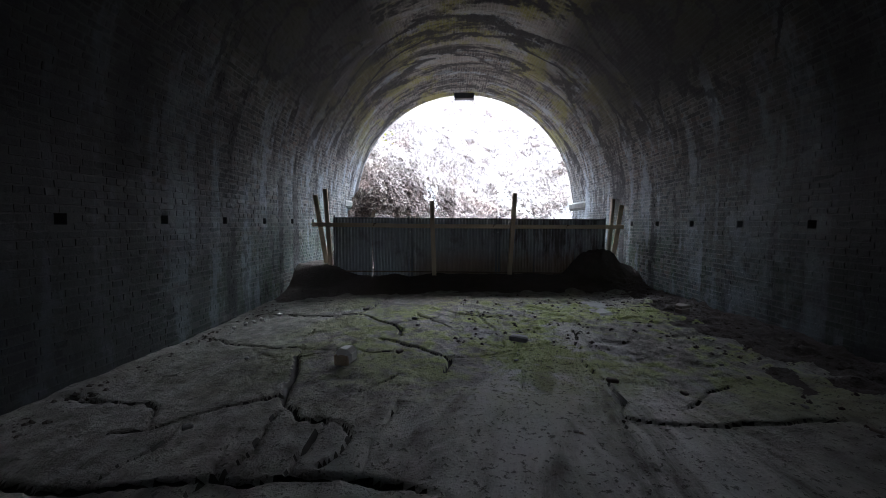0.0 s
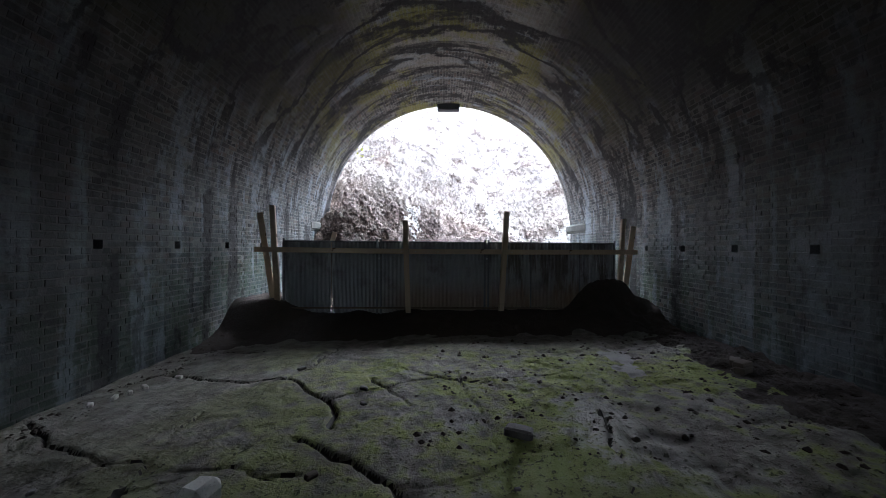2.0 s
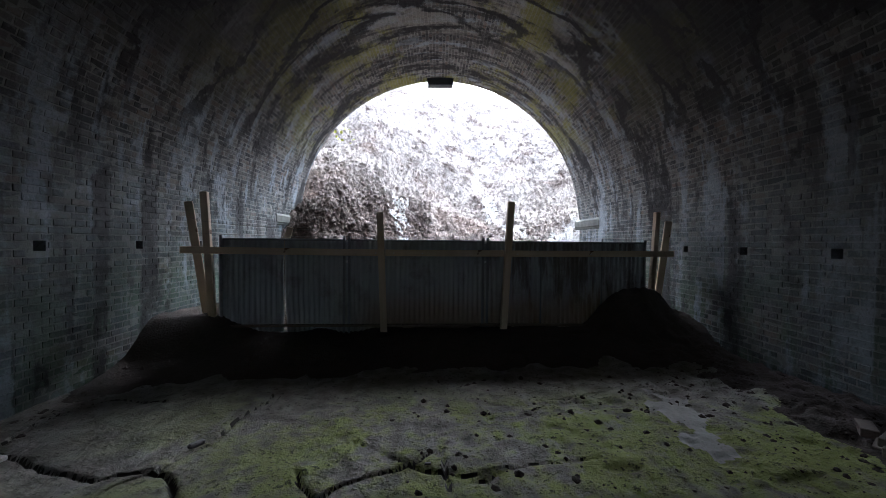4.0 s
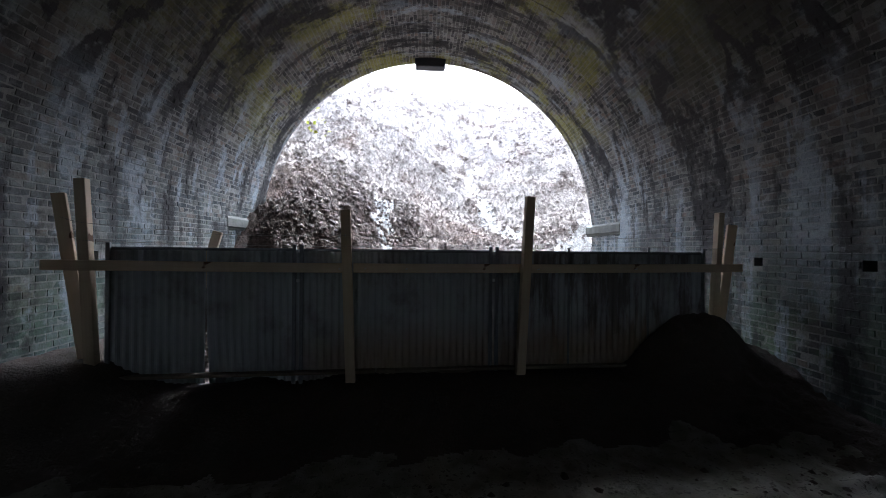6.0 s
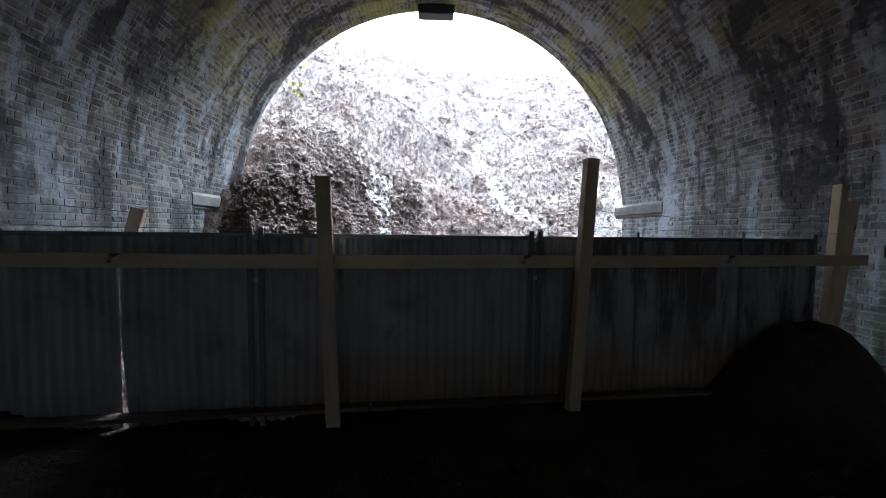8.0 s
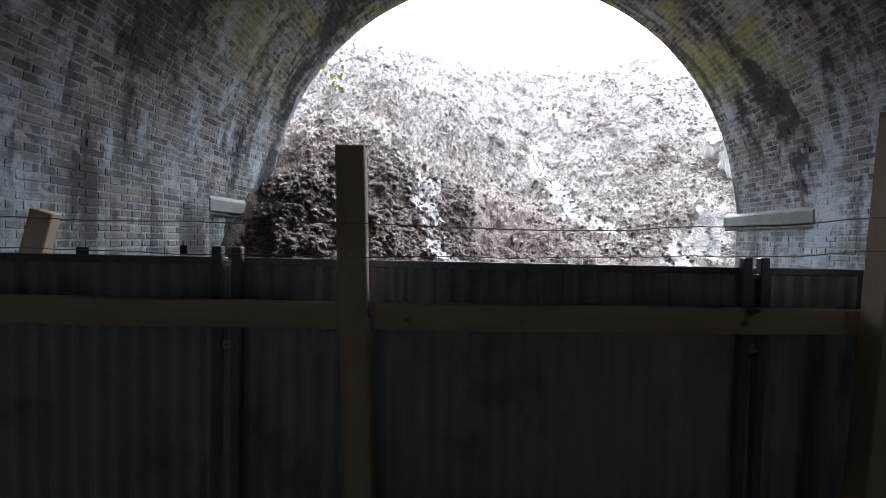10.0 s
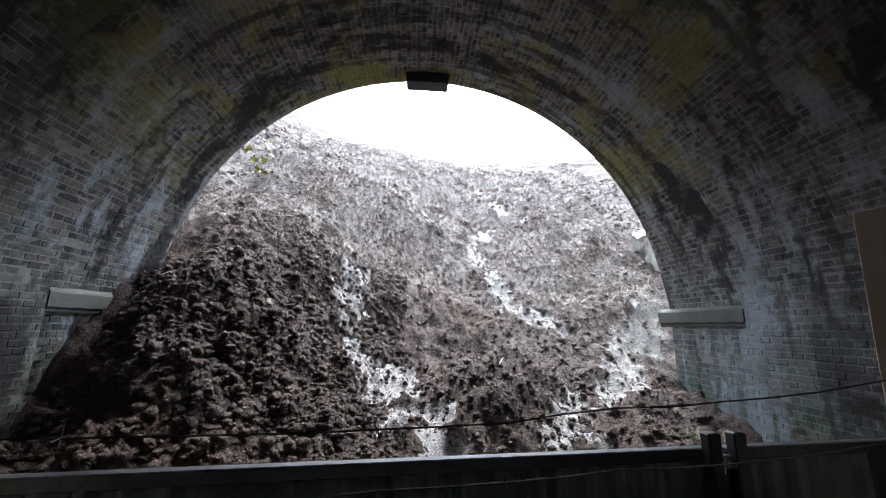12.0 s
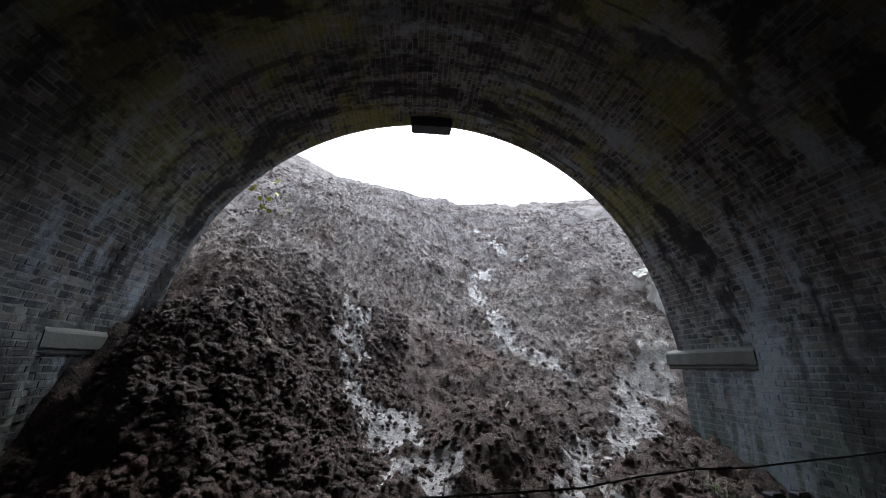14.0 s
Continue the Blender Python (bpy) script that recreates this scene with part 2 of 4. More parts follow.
def metal_sheet_material():
    m = Mat("galvanised_sheet", 0.48, 0.2)
    g, x, y, z = m.pos()
    p = g.outputs["Position"]
    streak = m.noise(m.vec(m.math("MULTIPLY", x, 9), m.math("MULTIPLY", y, 9), m.math("MULTIPLY", z, 0.8)), 1.0, 5, 0.6)
    blot = m.noise(p, 2.2, 6, 0.65)
    colour = m.mix(streak, (0.20, 0.22, 0.245), (0.46, 0.48, 0.50))
    colour = m.mix(m.math("MULTIPLY", m.step(blot, 0.5, 0.7), 0.5), colour, (0.13, 0.12, 0.11))
    rust = m.math("MULTIPLY", m.step(x, 1.7, 2.3), m.step(m.noise(m.vec(m.math("MULTIPLY", x, 7), m.math("MULTIPLY", y, 7), m.math("MULTIPLY", z, 1.3)), 0.8, 6, 0.65), 0.46, 0.60))
    colour = m.mix(m.math("MULTIPLY", rust, 0.75), colour, (0.085, 0.06, 0.052))
    muddy = m.math("MULTIPLY", m.math("SUBTRACT", 1.0, m.step(m.math("ADD", z, m.math("MULTIPLY", blot, 0.5)), 0.6, 1.15)), m.step(x, -0.6, 0.4))
    colour = m.mix(m.math("MULTIPLY", muddy, 0.75), colour, (0.30, 0.21, 0.145))
    m.base(colour)
    m.rough(m.math("ADD", 0.42, m.math("MULTIPLY", blot, 0.3)))
    m.bump(blot, 0.15, 0.004)
    return m.m


def speckled(name, a, b, scale, rough=0.8, metal=0.0, strength=0.4, depth=0.006, c=None):
    m = Mat(name, rough, metal)
    tc = m.node("ShaderNodeTexCoord")
    n1 = m.noise(tc.outputs["Object"], scale, 5, 0.65)
    n2 = m.noise(tc.outputs["Object"], scale * 7, 4, 0.7)
    colour = m.mix(n1, a, b)
    colour = m.mix(m.math("MULTIPLY", m.step(n2, 0.52, 0.7), 0.5), colour, c or tuple(v * 0.4 for v in a))
    m.base(colour)
    m.bump(m.math("ADD", n1, n2), strength, depth)
    return m.m


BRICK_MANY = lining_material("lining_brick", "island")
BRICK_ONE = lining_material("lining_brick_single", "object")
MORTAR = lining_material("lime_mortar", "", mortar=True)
SOIL = soil_material("slipped_soil")
SOIL_DRY = speckled("dark_soil", (0.040, 0.031, 0.026), (0.095, 0.076, 0.064), 5, 0.9, 0, 0.9, 0.03, (0.14, 0.115, 0.10))
FLOOR = floor_material()
# silt in the cracks, darkened to paint in their shade
CRACK = speckled("shaded_silt", (0.03, 0.027, 0.022), (0.06, 0.052, 0.043), 9)
SPILL = speckled("dried_slurry", (0.28, 0.27, 0.255), (0.42, 0.41, 0.39), 6, 0.85, 0, 0.5, 0.01)
TIMBER = timber_material()
MUDDY = speckled("muddy_board", (0.11, 0.083, 0.063), (0.23, 0.18, 0.135), 6, 0.85, 0, 0.5, 0.006)
SHEET = metal_sheet_material()
STEEL = speckled("dull_steel", (0.12, 0.13, 0.145), (0.25, 0.26, 0.275), 8, 0.5, 0.6, 0.2, 0.002)
BRIGHT_STEEL = speckled("zinc_steel", (0.45, 0.46, 0.47), (0.6, 0.6, 0.61), 10, 0.4, 0.4, 0.1, 0.001)
STONE = speckled("ledge_stone", (0.06, 0.066, 0.066), (0.135, 0.138, 0.122), 3, 0.8, 0, 0.5, 0.008, (0.16, 0.17, 0.10))
DARK_BOX = speckled("black_paint", (0.022, 0.023, 0.03), (0.05, 0.052, 0.062), 5, 0.6, 0.0, 0.15, 0.003)
WIRE = speckled("rusty_wire", (0.24, 0.22, 0.20), (0.38, 0.35, 0.32), 30, 0.6, 0.6, 0.2, 0.001)
PALE = speckled("pale_render", (0.62, 0.61, 0.58), (0.78, 0.77, 0.73), 9, 0.85, 0, 0.5, 0.006, (0.3, 0.28, 0.25))
TAN = speckled("tan_core", (0.30, 0.22, 0.15), (0.42, 0.33, 0.23), 12, 0.9, 0, 0.6, 0.006)
GREY_STONE = speckled("grey_stone", (0.17, 0.16, 0.16), (0.30, 0.285, 0.28), 7, 0.85, 0, 0.7, 0.01)
LOOSE_BRICK = speckled("loose_brick", (0.14, 0.115, 0.10), (0.27, 0.22, 0.19), 9, 0.85, 0, 0.6, 0.006)
LEAF = speckled("yellow_green_leaf", (0.30, 0.34, 0.035), (0.42, 0.42, 0.05), 20, 0.5, 0, 0.2, 0.002, (0.25, 0.30, 0.04))
GRASS = speckled("grass_green", (0.05, 0.10, 0.02), (0.11, 0.18, 0.035), 20, 0.6, 0, 0.1, 0.001)
CHALK = speckled("chalk_face", (0.50, 0.49, 0.46), (0.68, 0.67, 0.63), 2.5, 0.9, 0, 0.8, 0.03, (0.20, 0.24, 0.10))
STEM = speckled("brown_stem", (0.06, 0.045, 0.03), (0.12, 0.09, 0.06), 20, 0.8)


# ---------------------------------------------------------------- mesh helpers
def mesh_ob(name, verts, faces, mats, parent=None, label="", index=None, smooth=False):
    me = bpy.data.meshes.new(name)
    me.from_pydata(verts if isinstance(verts, list) else verts.tolist(), [], faces if isinstance(faces, list) else faces.tolist())
    for m in (mats if isinstance(mats, (list, tuple)) else [mats]):
        me.materials.append(m)
    if index is not None:
        me.polygons.foreach_set("material_index", np.asarray(index, dtype=np.int32))
    if smooth:
        me.polygons.foreach_set("use_smooth", np.ones(len(me.polygons), dtype=bool))
    me.update()
    ob = new(name, me)
    if parent:
        ob.parent = parent
    if label:
        tagged(ob, label)
    return ob


def part(name, bm, material, parent=None, label=""):
    me = bpy.data.meshes.new(name)
    bm.to_mesh(me)
    bm.free()
    me.materials.append(material)
    ob = new(name, me)
    if parent:
        ob.parent = parent
    if label:
        tagged(ob, label)
    return ob


def block(sx, sy, sz, bevel=0.004, rough=0.0, cuts=0, seed=0):
    """A box centred on the origin in x and y and standing on z = 0, with worn edges."""
    bm = bmesh.new()
    bmesh.ops.create_cube(bm, size=1.0)
    bmesh.ops.scale(bm, vec=(sx, sy, sz), verts=bm.verts)
    bmesh.ops.translate(bm, vec=(0, 0, sz / 2), verts=bm.verts)
    if bevel:
        bmesh.ops.bevel(bm, geom=bm.edges[:], offset=bevel, segments=1, affect="EDGES")
    if cuts:
        bmesh.ops.subdivide_edges(bm, edges=bm.edges[:], cuts=cuts, use_grid_fill=True)
    if rough:
        for v in bm.verts:
            n = noise.noise_vector(v.co * 9 + Vector((seed * 7.1, seed, 0)))
            v.co += n * rough
    return bm


def tube(points, radius, sides=8):
    """A round bar along a row of points."""
    bm = bmesh.new()
    pts = [Vector(p) for p in points]
    rings = []
    for i, p in enumerate(pts):
        d = (pts[min(i + 1, len(pts) - 1)] - pts[max(i - 1, 0)]).normalized()
        a = d.orthogonal().normalized()
        b = d.cross(a)
        rings.append([bm.verts.new(p + (a * math.cos(k * math.tau / sides) + b * math.sin(k * math.tau / sides)) * radius) for k in range(sides)])
    for r0, r1 in zip(rings, rings[1:]):
        for k in range(sides):
            bm.faces.new((r0[k], r0[(k + 1) % sides], r1[(k + 1) % sides], r1[k]))
    bm.faces.new(rings[0][::-1])
    bm.faces.new(rings[-1])
    return bm


def value_noise(x, y, seed):
    """Smooth noise of two arrays, about -1 to 1."""
    rng = np.random.RandomState(seed)
    table = rng.rand(256, 256) * 2 - 1
    xi, yi = np.floor(x).astype(int), np.floor(y).astype(int)
    fx, fy = x - xi, y - yi
    fx, fy = fx * fx * (3 - 2 * fx), fy * fy * (3 - 2 * fy)
    a, b = table[xi % 256, yi % 256], table[(xi + 1) % 256, yi % 256]
    c, d = table[xi % 256, (yi + 1) % 256], table[(xi + 1) % 256, (yi + 1) % 256]
    return (a * (1 - fx) + b * fx) * (1 - fy) + (c * (1 - fx) + d * fx) * fy


def fractal(x, y, seed, octaves=4, gain=0.5):
    total, amp = 0, 1.0
    for k in range(octaves):
        total = total + amp * value_noise(x * 2 ** k + 17.3 * k, y * 2 ** k + 5.1 * k, seed + k)
        amp *= gain
    return total


def smooth01(v, lo, hi):
    t = np.clip((v - lo) / (hi - lo), 0, 1)
    return t * t * (3 - 2 * t)


def grid_faces(nx, ny):
    i = np.arange(nx * ny).reshape(nx, ny)
    return np.stack([i[:-1, :-1], i[1:, :-1], i[1:, 1:], i[:-1, 1:]], -1).reshape(-1, 4)


# ---------------------------------------------------------------- tunnel lining
ARC = math.pi * R
LOW = 0.45                                   # the walls go this far below the floor datum
S_WALL = SPR + LOW                           # length of a side wall along the profile
S_ALL = 2 * S_WALL + ARC


def lining_point(s, y, inward):
    """Places on the lining from the length along its profile (from the foot of the left wall), y and the depth inward."""
    s, y, inward = np.broadcast_arrays(np.asarray(s, float), np.asarray(y, float), np.asarray(inward, float))
    a = np.clip((s - S_WALL) / R, 0, math.pi)
    above = np.maximum(0, np.minimum(s - S_WALL, S_WALL + ARC - s))
    r = R - inward + 0.05 * np.clip(1 - above / 0.6, 0, 1) * (y > np.where(s < S_WALL + ARC / 2, 12.25, 12.43))
    x = AX - r * np.cos(a)
    z = SPR + r * np.sin(a)
    z = z + np.where(s < S_WALL, s - S_WALL, 0) - np.where(s > S_WALL + ARC, s - S_WALL - ARC, 0)
    return np.stack([x, y, z], -1)


def hole_list(side):
    ys = [5.69 + 1.22 * k for k in range(-6, 6)] if side < 0 else [6.89 + 1.14 * k for k in range(-6, 3)]
    z = 1.455
    return [(y, z) for y in ys]


HOLE_W, HOLE_H = 0.115, 0.105


def lining_shell(name, s0, s1, holes=(), flip=False):
    """Mortar face of a stretch of lining with its thickness of 0.7 m, pierced by small square sockets."""
    ys = sorted({BACK, -8.0, -2.0, 12.249, 12.251, 12.429, 12.431, *np.arange(0, PORTAL, 1.5), PORTAL, *[y - HOLE_W / 2 for y, _ in holes], *[y + HOLE_W / 2 for y, _ in holes]})
    n = max(2, int((s1 - s0) / 0.2))
    ss = set(np.linspace(s0, s1, n + 1))
    sh = []
    for y, z in holes[:1]:
        c = LOW + z if not flip else S_WALL + ARC + SPR - z
        sh = [c - HOLE_H / 2, c + HOLE_H / 2]
        ss = {s for s in ss if s < sh[0] - 0.01 or s > sh[1] + 0.01} | set(sh)
    ss = sorted(ss)
    ns, ny = len(ss), len(ys)
    S, Y = np.meshgrid(ss, ys, indexing="ij")
    inner = lining_point(S, Y, 0.0).reshape(-1, 3)
    outer = lining_point(S, Y, -0.7).reshape(-1, 3)
    verts = [tuple(v) for v in np.vstack([inner, outer])]
    faces = []
    off = ns * ny
    for i in range(ns - 1):
        for j in range(ny - 1):
            a, b, c, d = i * ny + j, (i + 1) * ny + j, (i + 1) * ny + j + 1, i * ny + j + 1
            ym, sm = (ys[j] + ys[j + 1]) / 2, (ss[i] + ss[i + 1]) / 2
            if sh and sh[0] < sm < sh[1] and any(abs(ym - y) < HOLE_W / 2 for y, _ in holes):
                k = len(verts)
                deep = lining_point([ss[i], ss[i + 1], ss[i + 1], ss[i]], [ys[j], ys[j], ys[j + 1], ys[j + 1]], -0.25)
                verts += [tuple(v) for v in deep]
                faces += [(a, b, k + 1, k), (b, c, k + 2, k + 1), (c, d, k + 3, k + 2), (d, a, k, k + 3), (k, k + 1, k + 2, k + 3)]
            else:
                faces.append((a, b, c, d))
            faces.append((a + off, d + off, c + off, b + off))
    for i in range(ns - 1):
        for j in (0, ny - 1):
            a, b = i * ny + j, (i + 1) * ny + j
            faces.append((a, b, b + off, a + off) if j else (b, a, a + off, b + off))
    return verts, faces


def brick_rows(s0, s1, y0, y1, holes=(), flip=False, seed=3):
    """English bond: rows of (s, y, half height, half length) for every brick face."""
    rng = random.Random(seed)
    out = []
    pitch = (s1 - s0) / round((s1 - s0) / 0.0765)
    row = 0
    s = s0
    while s < s1 - 0.01:
        length = 0.2365 if row % 2 else 0.1185
        y = y1 - (0.006 if row % 2 else 0.064)
        c = s + pitch / 2
        hz = (c - LOW) if not flip else S_WALL + ARC + SPR - c
        while y > y0:
            yc = y - length / 2
            if not any(abs(yc - hy) < HOLE_W / 2 + length / 2 - 0.02 and abs(hz - z) < HOLE_H / 2 + 0.02 for hy, z in holes):
                out.append((c, yc + rng.uniform(-0.003, 0.003), pitch / 2 - 0.0045 + rng.uniform(-0.0015, 0.001), length / 2 - 0.005 + rng.uniform(-0.002, 0.001)))
            y -= length
        s += pitch
        row += 1
    return out


def brick_mesh(rows, seed=5):
    """All brick faces of rows as one set of worn, slightly uneven blocks."""
    rng = np.random.RandomState(seed)
    a = np.array(rows)
    n = len(a)
    s, y, hs, hy = a.T
    proud = 0.0015 + 0.0045 * rng.rand(n)
    spalled = rng.rand(n) < 0.035
    proud = np.where(spalled, -0.006, proud)
    tilt = rng.normal(0, 0.0018, (n, 2))
    verts = np.zeros((n, 8, 3))
    for k, (u, v) in enumerate(((-1, -1), (1, -1), (1, 1), (-1, 1))):
        verts[:, k] = lining_point(s + u * hs, y + v * hy, -0.010)
        edge = 0.002 + 0.004 * rng.rand(n)
        verts[:, k + 4] = lining_point(s + u * (hs - edge), y + v * (hy - edge), proud + u * tilt[:, 0] + v * tilt[:, 1])
    quad = np.array([(4, 5, 6, 7), (0, 1, 5, 4), (1, 2, 6, 5), (2, 3, 7, 6), (3, 0, 4, 7)])
    faces = (np.arange(n)[:, None, None] * 8 + quad[None]).reshape(-1, 4)
    return verts.reshape(-1, 3), faces


HOLES_L, HOLES_R = hole_list(-1), hole_list(1)
BRICK_Y0 = -1.5
v, f = lining_shell("wall_left", 0.0, S_WALL, HOLES_L)
wall_left = tagged(mesh_ob("wall_left", v, f, MORTAR), "damp brick tunnel side wall with square putlog sockets", "wall", kind="structure")
v, f = lining_shell("wall_right", S_WALL + ARC, S_ALL, HOLES_R, True)
wall_right = tagged(mesh_ob("wall_right", v, f, MORTAR), "damp brick tunnel side wall with white lime runs", "wall", kind="structure")

rows_l = brick_rows(0.25, S_WALL, BRICK_Y0, PORTAL, HOLES_L, seed=11)
rows_r = brick_rows(S_WALL + ARC, S_ALL - 0.25, BRICK_Y0, PORTAL, HOLES_R, True, seed=12)
rows_c = brick_rows(S_WALL, S_WALL + ARC, BRICK_Y0, PORTAL, seed=13)


def is_single(row, left):
    z = row[0] - LOW if left else S_WALL + ARC + SPR - row[0]
    return (10.3 < row[1] < 12.1 and 1.45 < z < 2.05) if left else (9.6 < row[1] < 12.2 and 1.25 < z < 2.0)


singles_l = [r for r in rows_l if is_single(r, True)][:300]
singles_r = [r for r in rows_r if is_single(r, False)][:300]
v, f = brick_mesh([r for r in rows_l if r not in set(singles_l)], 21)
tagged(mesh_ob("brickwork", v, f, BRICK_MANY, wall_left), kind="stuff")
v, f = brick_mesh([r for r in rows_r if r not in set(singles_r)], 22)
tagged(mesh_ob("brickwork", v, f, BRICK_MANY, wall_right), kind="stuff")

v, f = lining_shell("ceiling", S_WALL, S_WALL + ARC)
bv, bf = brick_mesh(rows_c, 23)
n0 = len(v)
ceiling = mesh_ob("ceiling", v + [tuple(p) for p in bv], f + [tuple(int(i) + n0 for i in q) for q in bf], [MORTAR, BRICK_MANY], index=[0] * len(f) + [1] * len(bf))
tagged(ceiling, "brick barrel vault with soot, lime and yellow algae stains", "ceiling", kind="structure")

# portal headwall outside, round the lining
pts = [(AX + 4.65 * math.cos(a), SPR + 4.65 * math.sin(a)) for a in np.linspace(0, math.pi, 33)]
ring = [(AX + 4.65, -0.5)] + pts + [(AX - 4.65, -0.5)]
outer = [(AX + 9, -0.5)] + [(AX + 9 * max(-1, min(1, 1.5 * math.cos(a))), 8.2 if math.sin(a) > 0.6 else SPR + 6.2 * math.sin(a) / 0.6) for a in np.linspace(0, math.pi, 33)] + [(AX - 9, -0.5)]
n = len(ring)
hv, hf = [], []
for yy in (PORTAL - 0.6, PORTAL - 0.02):
    hv += [(x, yy, z) for x, z in ring] + [(x, yy, z) for x, z in outer]
for i in range(n - 1):
    hf += [(i, i + 1, n + i + 1, n + i), (2 * n + i + 1, 2 * n + i, 3 * n + i, 3 * n + i + 1), (i + 1, i, 2 * n + i, 2 * n + i + 1), (n + i, n + i + 1, 3 * n + i + 1, 3 * n + i)]
tagged(mesh_ob("wall_portal", hv, hf, MORTAR), "plain brick headwall round the tunnel mouth", "wall", kind="structure")


# stone string course at the springing of the portal arch
def ledge(name, side, y0, y1, parent):
    """A moulded stone ledge let into the wall: weathered top, flat face, undercut and a thin bed mould."""
    face = AX + side * (R + 0.036)
    prof = [(d, z + 0.085) for d, z in ((0.06, 1.835), (-0.012, 1.835), (-0.02, 1.85), (-0.02, 1.885), (-0.04, 1.892), (-0.048, 1.905), (-0.048, 2.06), (-0.035, 2.085), (0.01, 2.125), (0.06, 2.125))]
    bm = bmesh.new()
    rings = []
    count = 26
    for k in range(count + 1):
        y = y0 + (y1 - y0) * k / count
        rings.append([bm.verts.new((face + side * d + 0.010 * noise.noise(Vector((y * 6, z * 9, 2))), y, z + 0.009 * noise.noise(Vector((y * 7, z * 3, 8))))) for d, z in prof])
    for r0, r1 in zip(rings, rings[1:]):
        for k in range(len(prof) - 1):
            bm.faces.new((r0[k], r0[k + 1], r1[k + 1], r1[k]) if side > 0 else (r0[k + 1], r0[k], r1[k], r1[k + 1]))
    bm.faces.new(rings[0] if side < 0 else rings[0][::-1])
    bm.faces.new(rings[-1][::-1] if side < 0 else rings[-1])
    bmesh.ops.recalc_face_normals(bm, faces=bm.faces)
    return part(name, bm, STONE, parent, "weathered stone string course with undercut edge")


ledge("string_course", 1, 12.43, 13.4, wall_right)
ledge("string_course", 1, 13.404, 14.08, wall_right)
ledge("string_course", -1, 12.25, 14.0, wall_left)

# ---------------------------------------------------------------- floor of dried silt with cracks
# each crack: its width and the line that it follows on the floor
CRACKS_NEAR = [
    (0.045, [(-0.9, 4.04), (-0.79, 3.62), (-0.68, 3.31), (-0.57, 2.99), (-0.46, 2.74), (-0.37, 2.64), (-0.26, 2.57), (-0.09, 2.54)]),
    (0.032, [(-1.63, 2.44), (-1.3, 2.49), (-1.0, 2.65), (-0.78, 2.75), (-0.57, 2.90)]),
    (0.024, [(-2.6, 3.08), (-2.1, 3.03), (-1.8, 2.96), (-1.58, 2.83), (-1.45, 2.64), (-1.37, 2.49)]),
    (0.020, [(-1.12, 2.5), (-1.1, 2.34), (-1.08, 2.17), (-1.2, 1.9)]),
    (0.024, [(-0.44, 2.64), (-0.48, 2.49), (-0.42, 2.32), (-0.41, 2.17), (-0.5, 1.9)]),
    (0.016, [(0.35, 3.35), (0.02, 2.97), (-0.05, 2.8), (-0.08, 2.62), (-0.09, 2.36), (-0.11, 1.9)]),
    (0.018, [(-0.09, 2.54), (0.03, 2.48), (0.13, 2.36), (0.16, 2.23), (0.06, 2.0)]),
    (0.012, [(0.38, 2.84), (0.36, 2.59), (0.33, 2.4), (0.27, 2.0)]),
    (0.036, [(-2.5, 2.1), (-1.74, 1.93), (-1.25, 1.81), (-0.36, 1.86), (0.24, 1.93), (0.8, 1.84)]),
]
CRACKS_LEFT = [
    (0.030, [(-2.7, 4.91), (-2.23, 4.62), (-1.54, 4.25), (-1.22, 4.06), (-0.9, 4.04)]),
    (0.014, [(-0.9, 4.04), (-1.07, 4.55), (-1.05, 5.1), (-0.81, 5.47), (-0.63, 5.63)]),
    (0.034, [(-0.63, 5.63), (-0.26, 5.27), (0.07, 4.9), (0.2, 4.5)]),
    (0.026, [(-0.01, 4.34), (0.29, 4.09), (0.55, 3.97), (0.79, 3.77), (0.78, 3.47)]),
    (0.024, [(-2.6, 5.6), (-2.5, 5.85), (-2.3, 6.2), (-2.4, 6.5), (-2.15, 7.0), (-1.45, 6.8)]),
    (0.020, [(-2.26, 6.09), (-1.49, 5.75), (-1.03, 5.61), (-0.63, 5.63)]),
    (0.010, [(-1.47, 4.14), (-1.66, 3.8), (-1.9, 3.61), (-2.18, 3.52), (-2.42, 3.47)]),
    (0.016, [(-0.63, 5.63), (-0.51, 6.08), (-0.45, 6.9)]),
]
CRACKS_RIGHT = [
    (0.016, [(1.26, 5.98), (1.33, 5.13), (1.44, 4.69), (1.45, 4.27)]),
    (0.016, [(2.46, 4.89), (2.32, 4.33), (2.25, 3.79), (2.3, 3.34), (2.28, 3.0), (2.14, 2.71), (2.04, 2.42), (2.0, 2.28), (2.09, 2.1)]),
    (0.026, [(2.14, 2.71), (2.37, 2.62), (2.61, 2.59), (2.83, 2.6), (3.33, 2.66), (3.8, 2.7)]),
    (0.010, [(0.8, 3.75), (1.23, 3.97), (1.67, 4.19), (2.03, 4.3), (2.4, 4.78), (2.87, 5.68)]),
    (0.014, [(2.75, 2.87), (3.02, 3.1), (3.42, 3.33)]),
]
CRACKS = CRACKS_NEAR + CRACKS_LEFT + CRACKS_RIGHT
crack_rng = random.Random(17)
for _ in range(12):
    cx, cy = crack_rng.uniform(-2.3, 3.2), crack_rng.uniform(1.2, 7.2)
    way, line = crack_rng.uniform(0, math.tau), []
    for _ in range(crack_rng.randint(3, 6)):
        line.append((cx, cy))
        way += crack_rng.uniform(-0.6, 0.6)
        step = crack_rng.uniform(0.2, 0.5)
        cx, cy = cx + step * math.cos(way), cy + step * math.sin(way)
    CRACKS.append((crack_rng.uniform(0.010, 0.017), line))


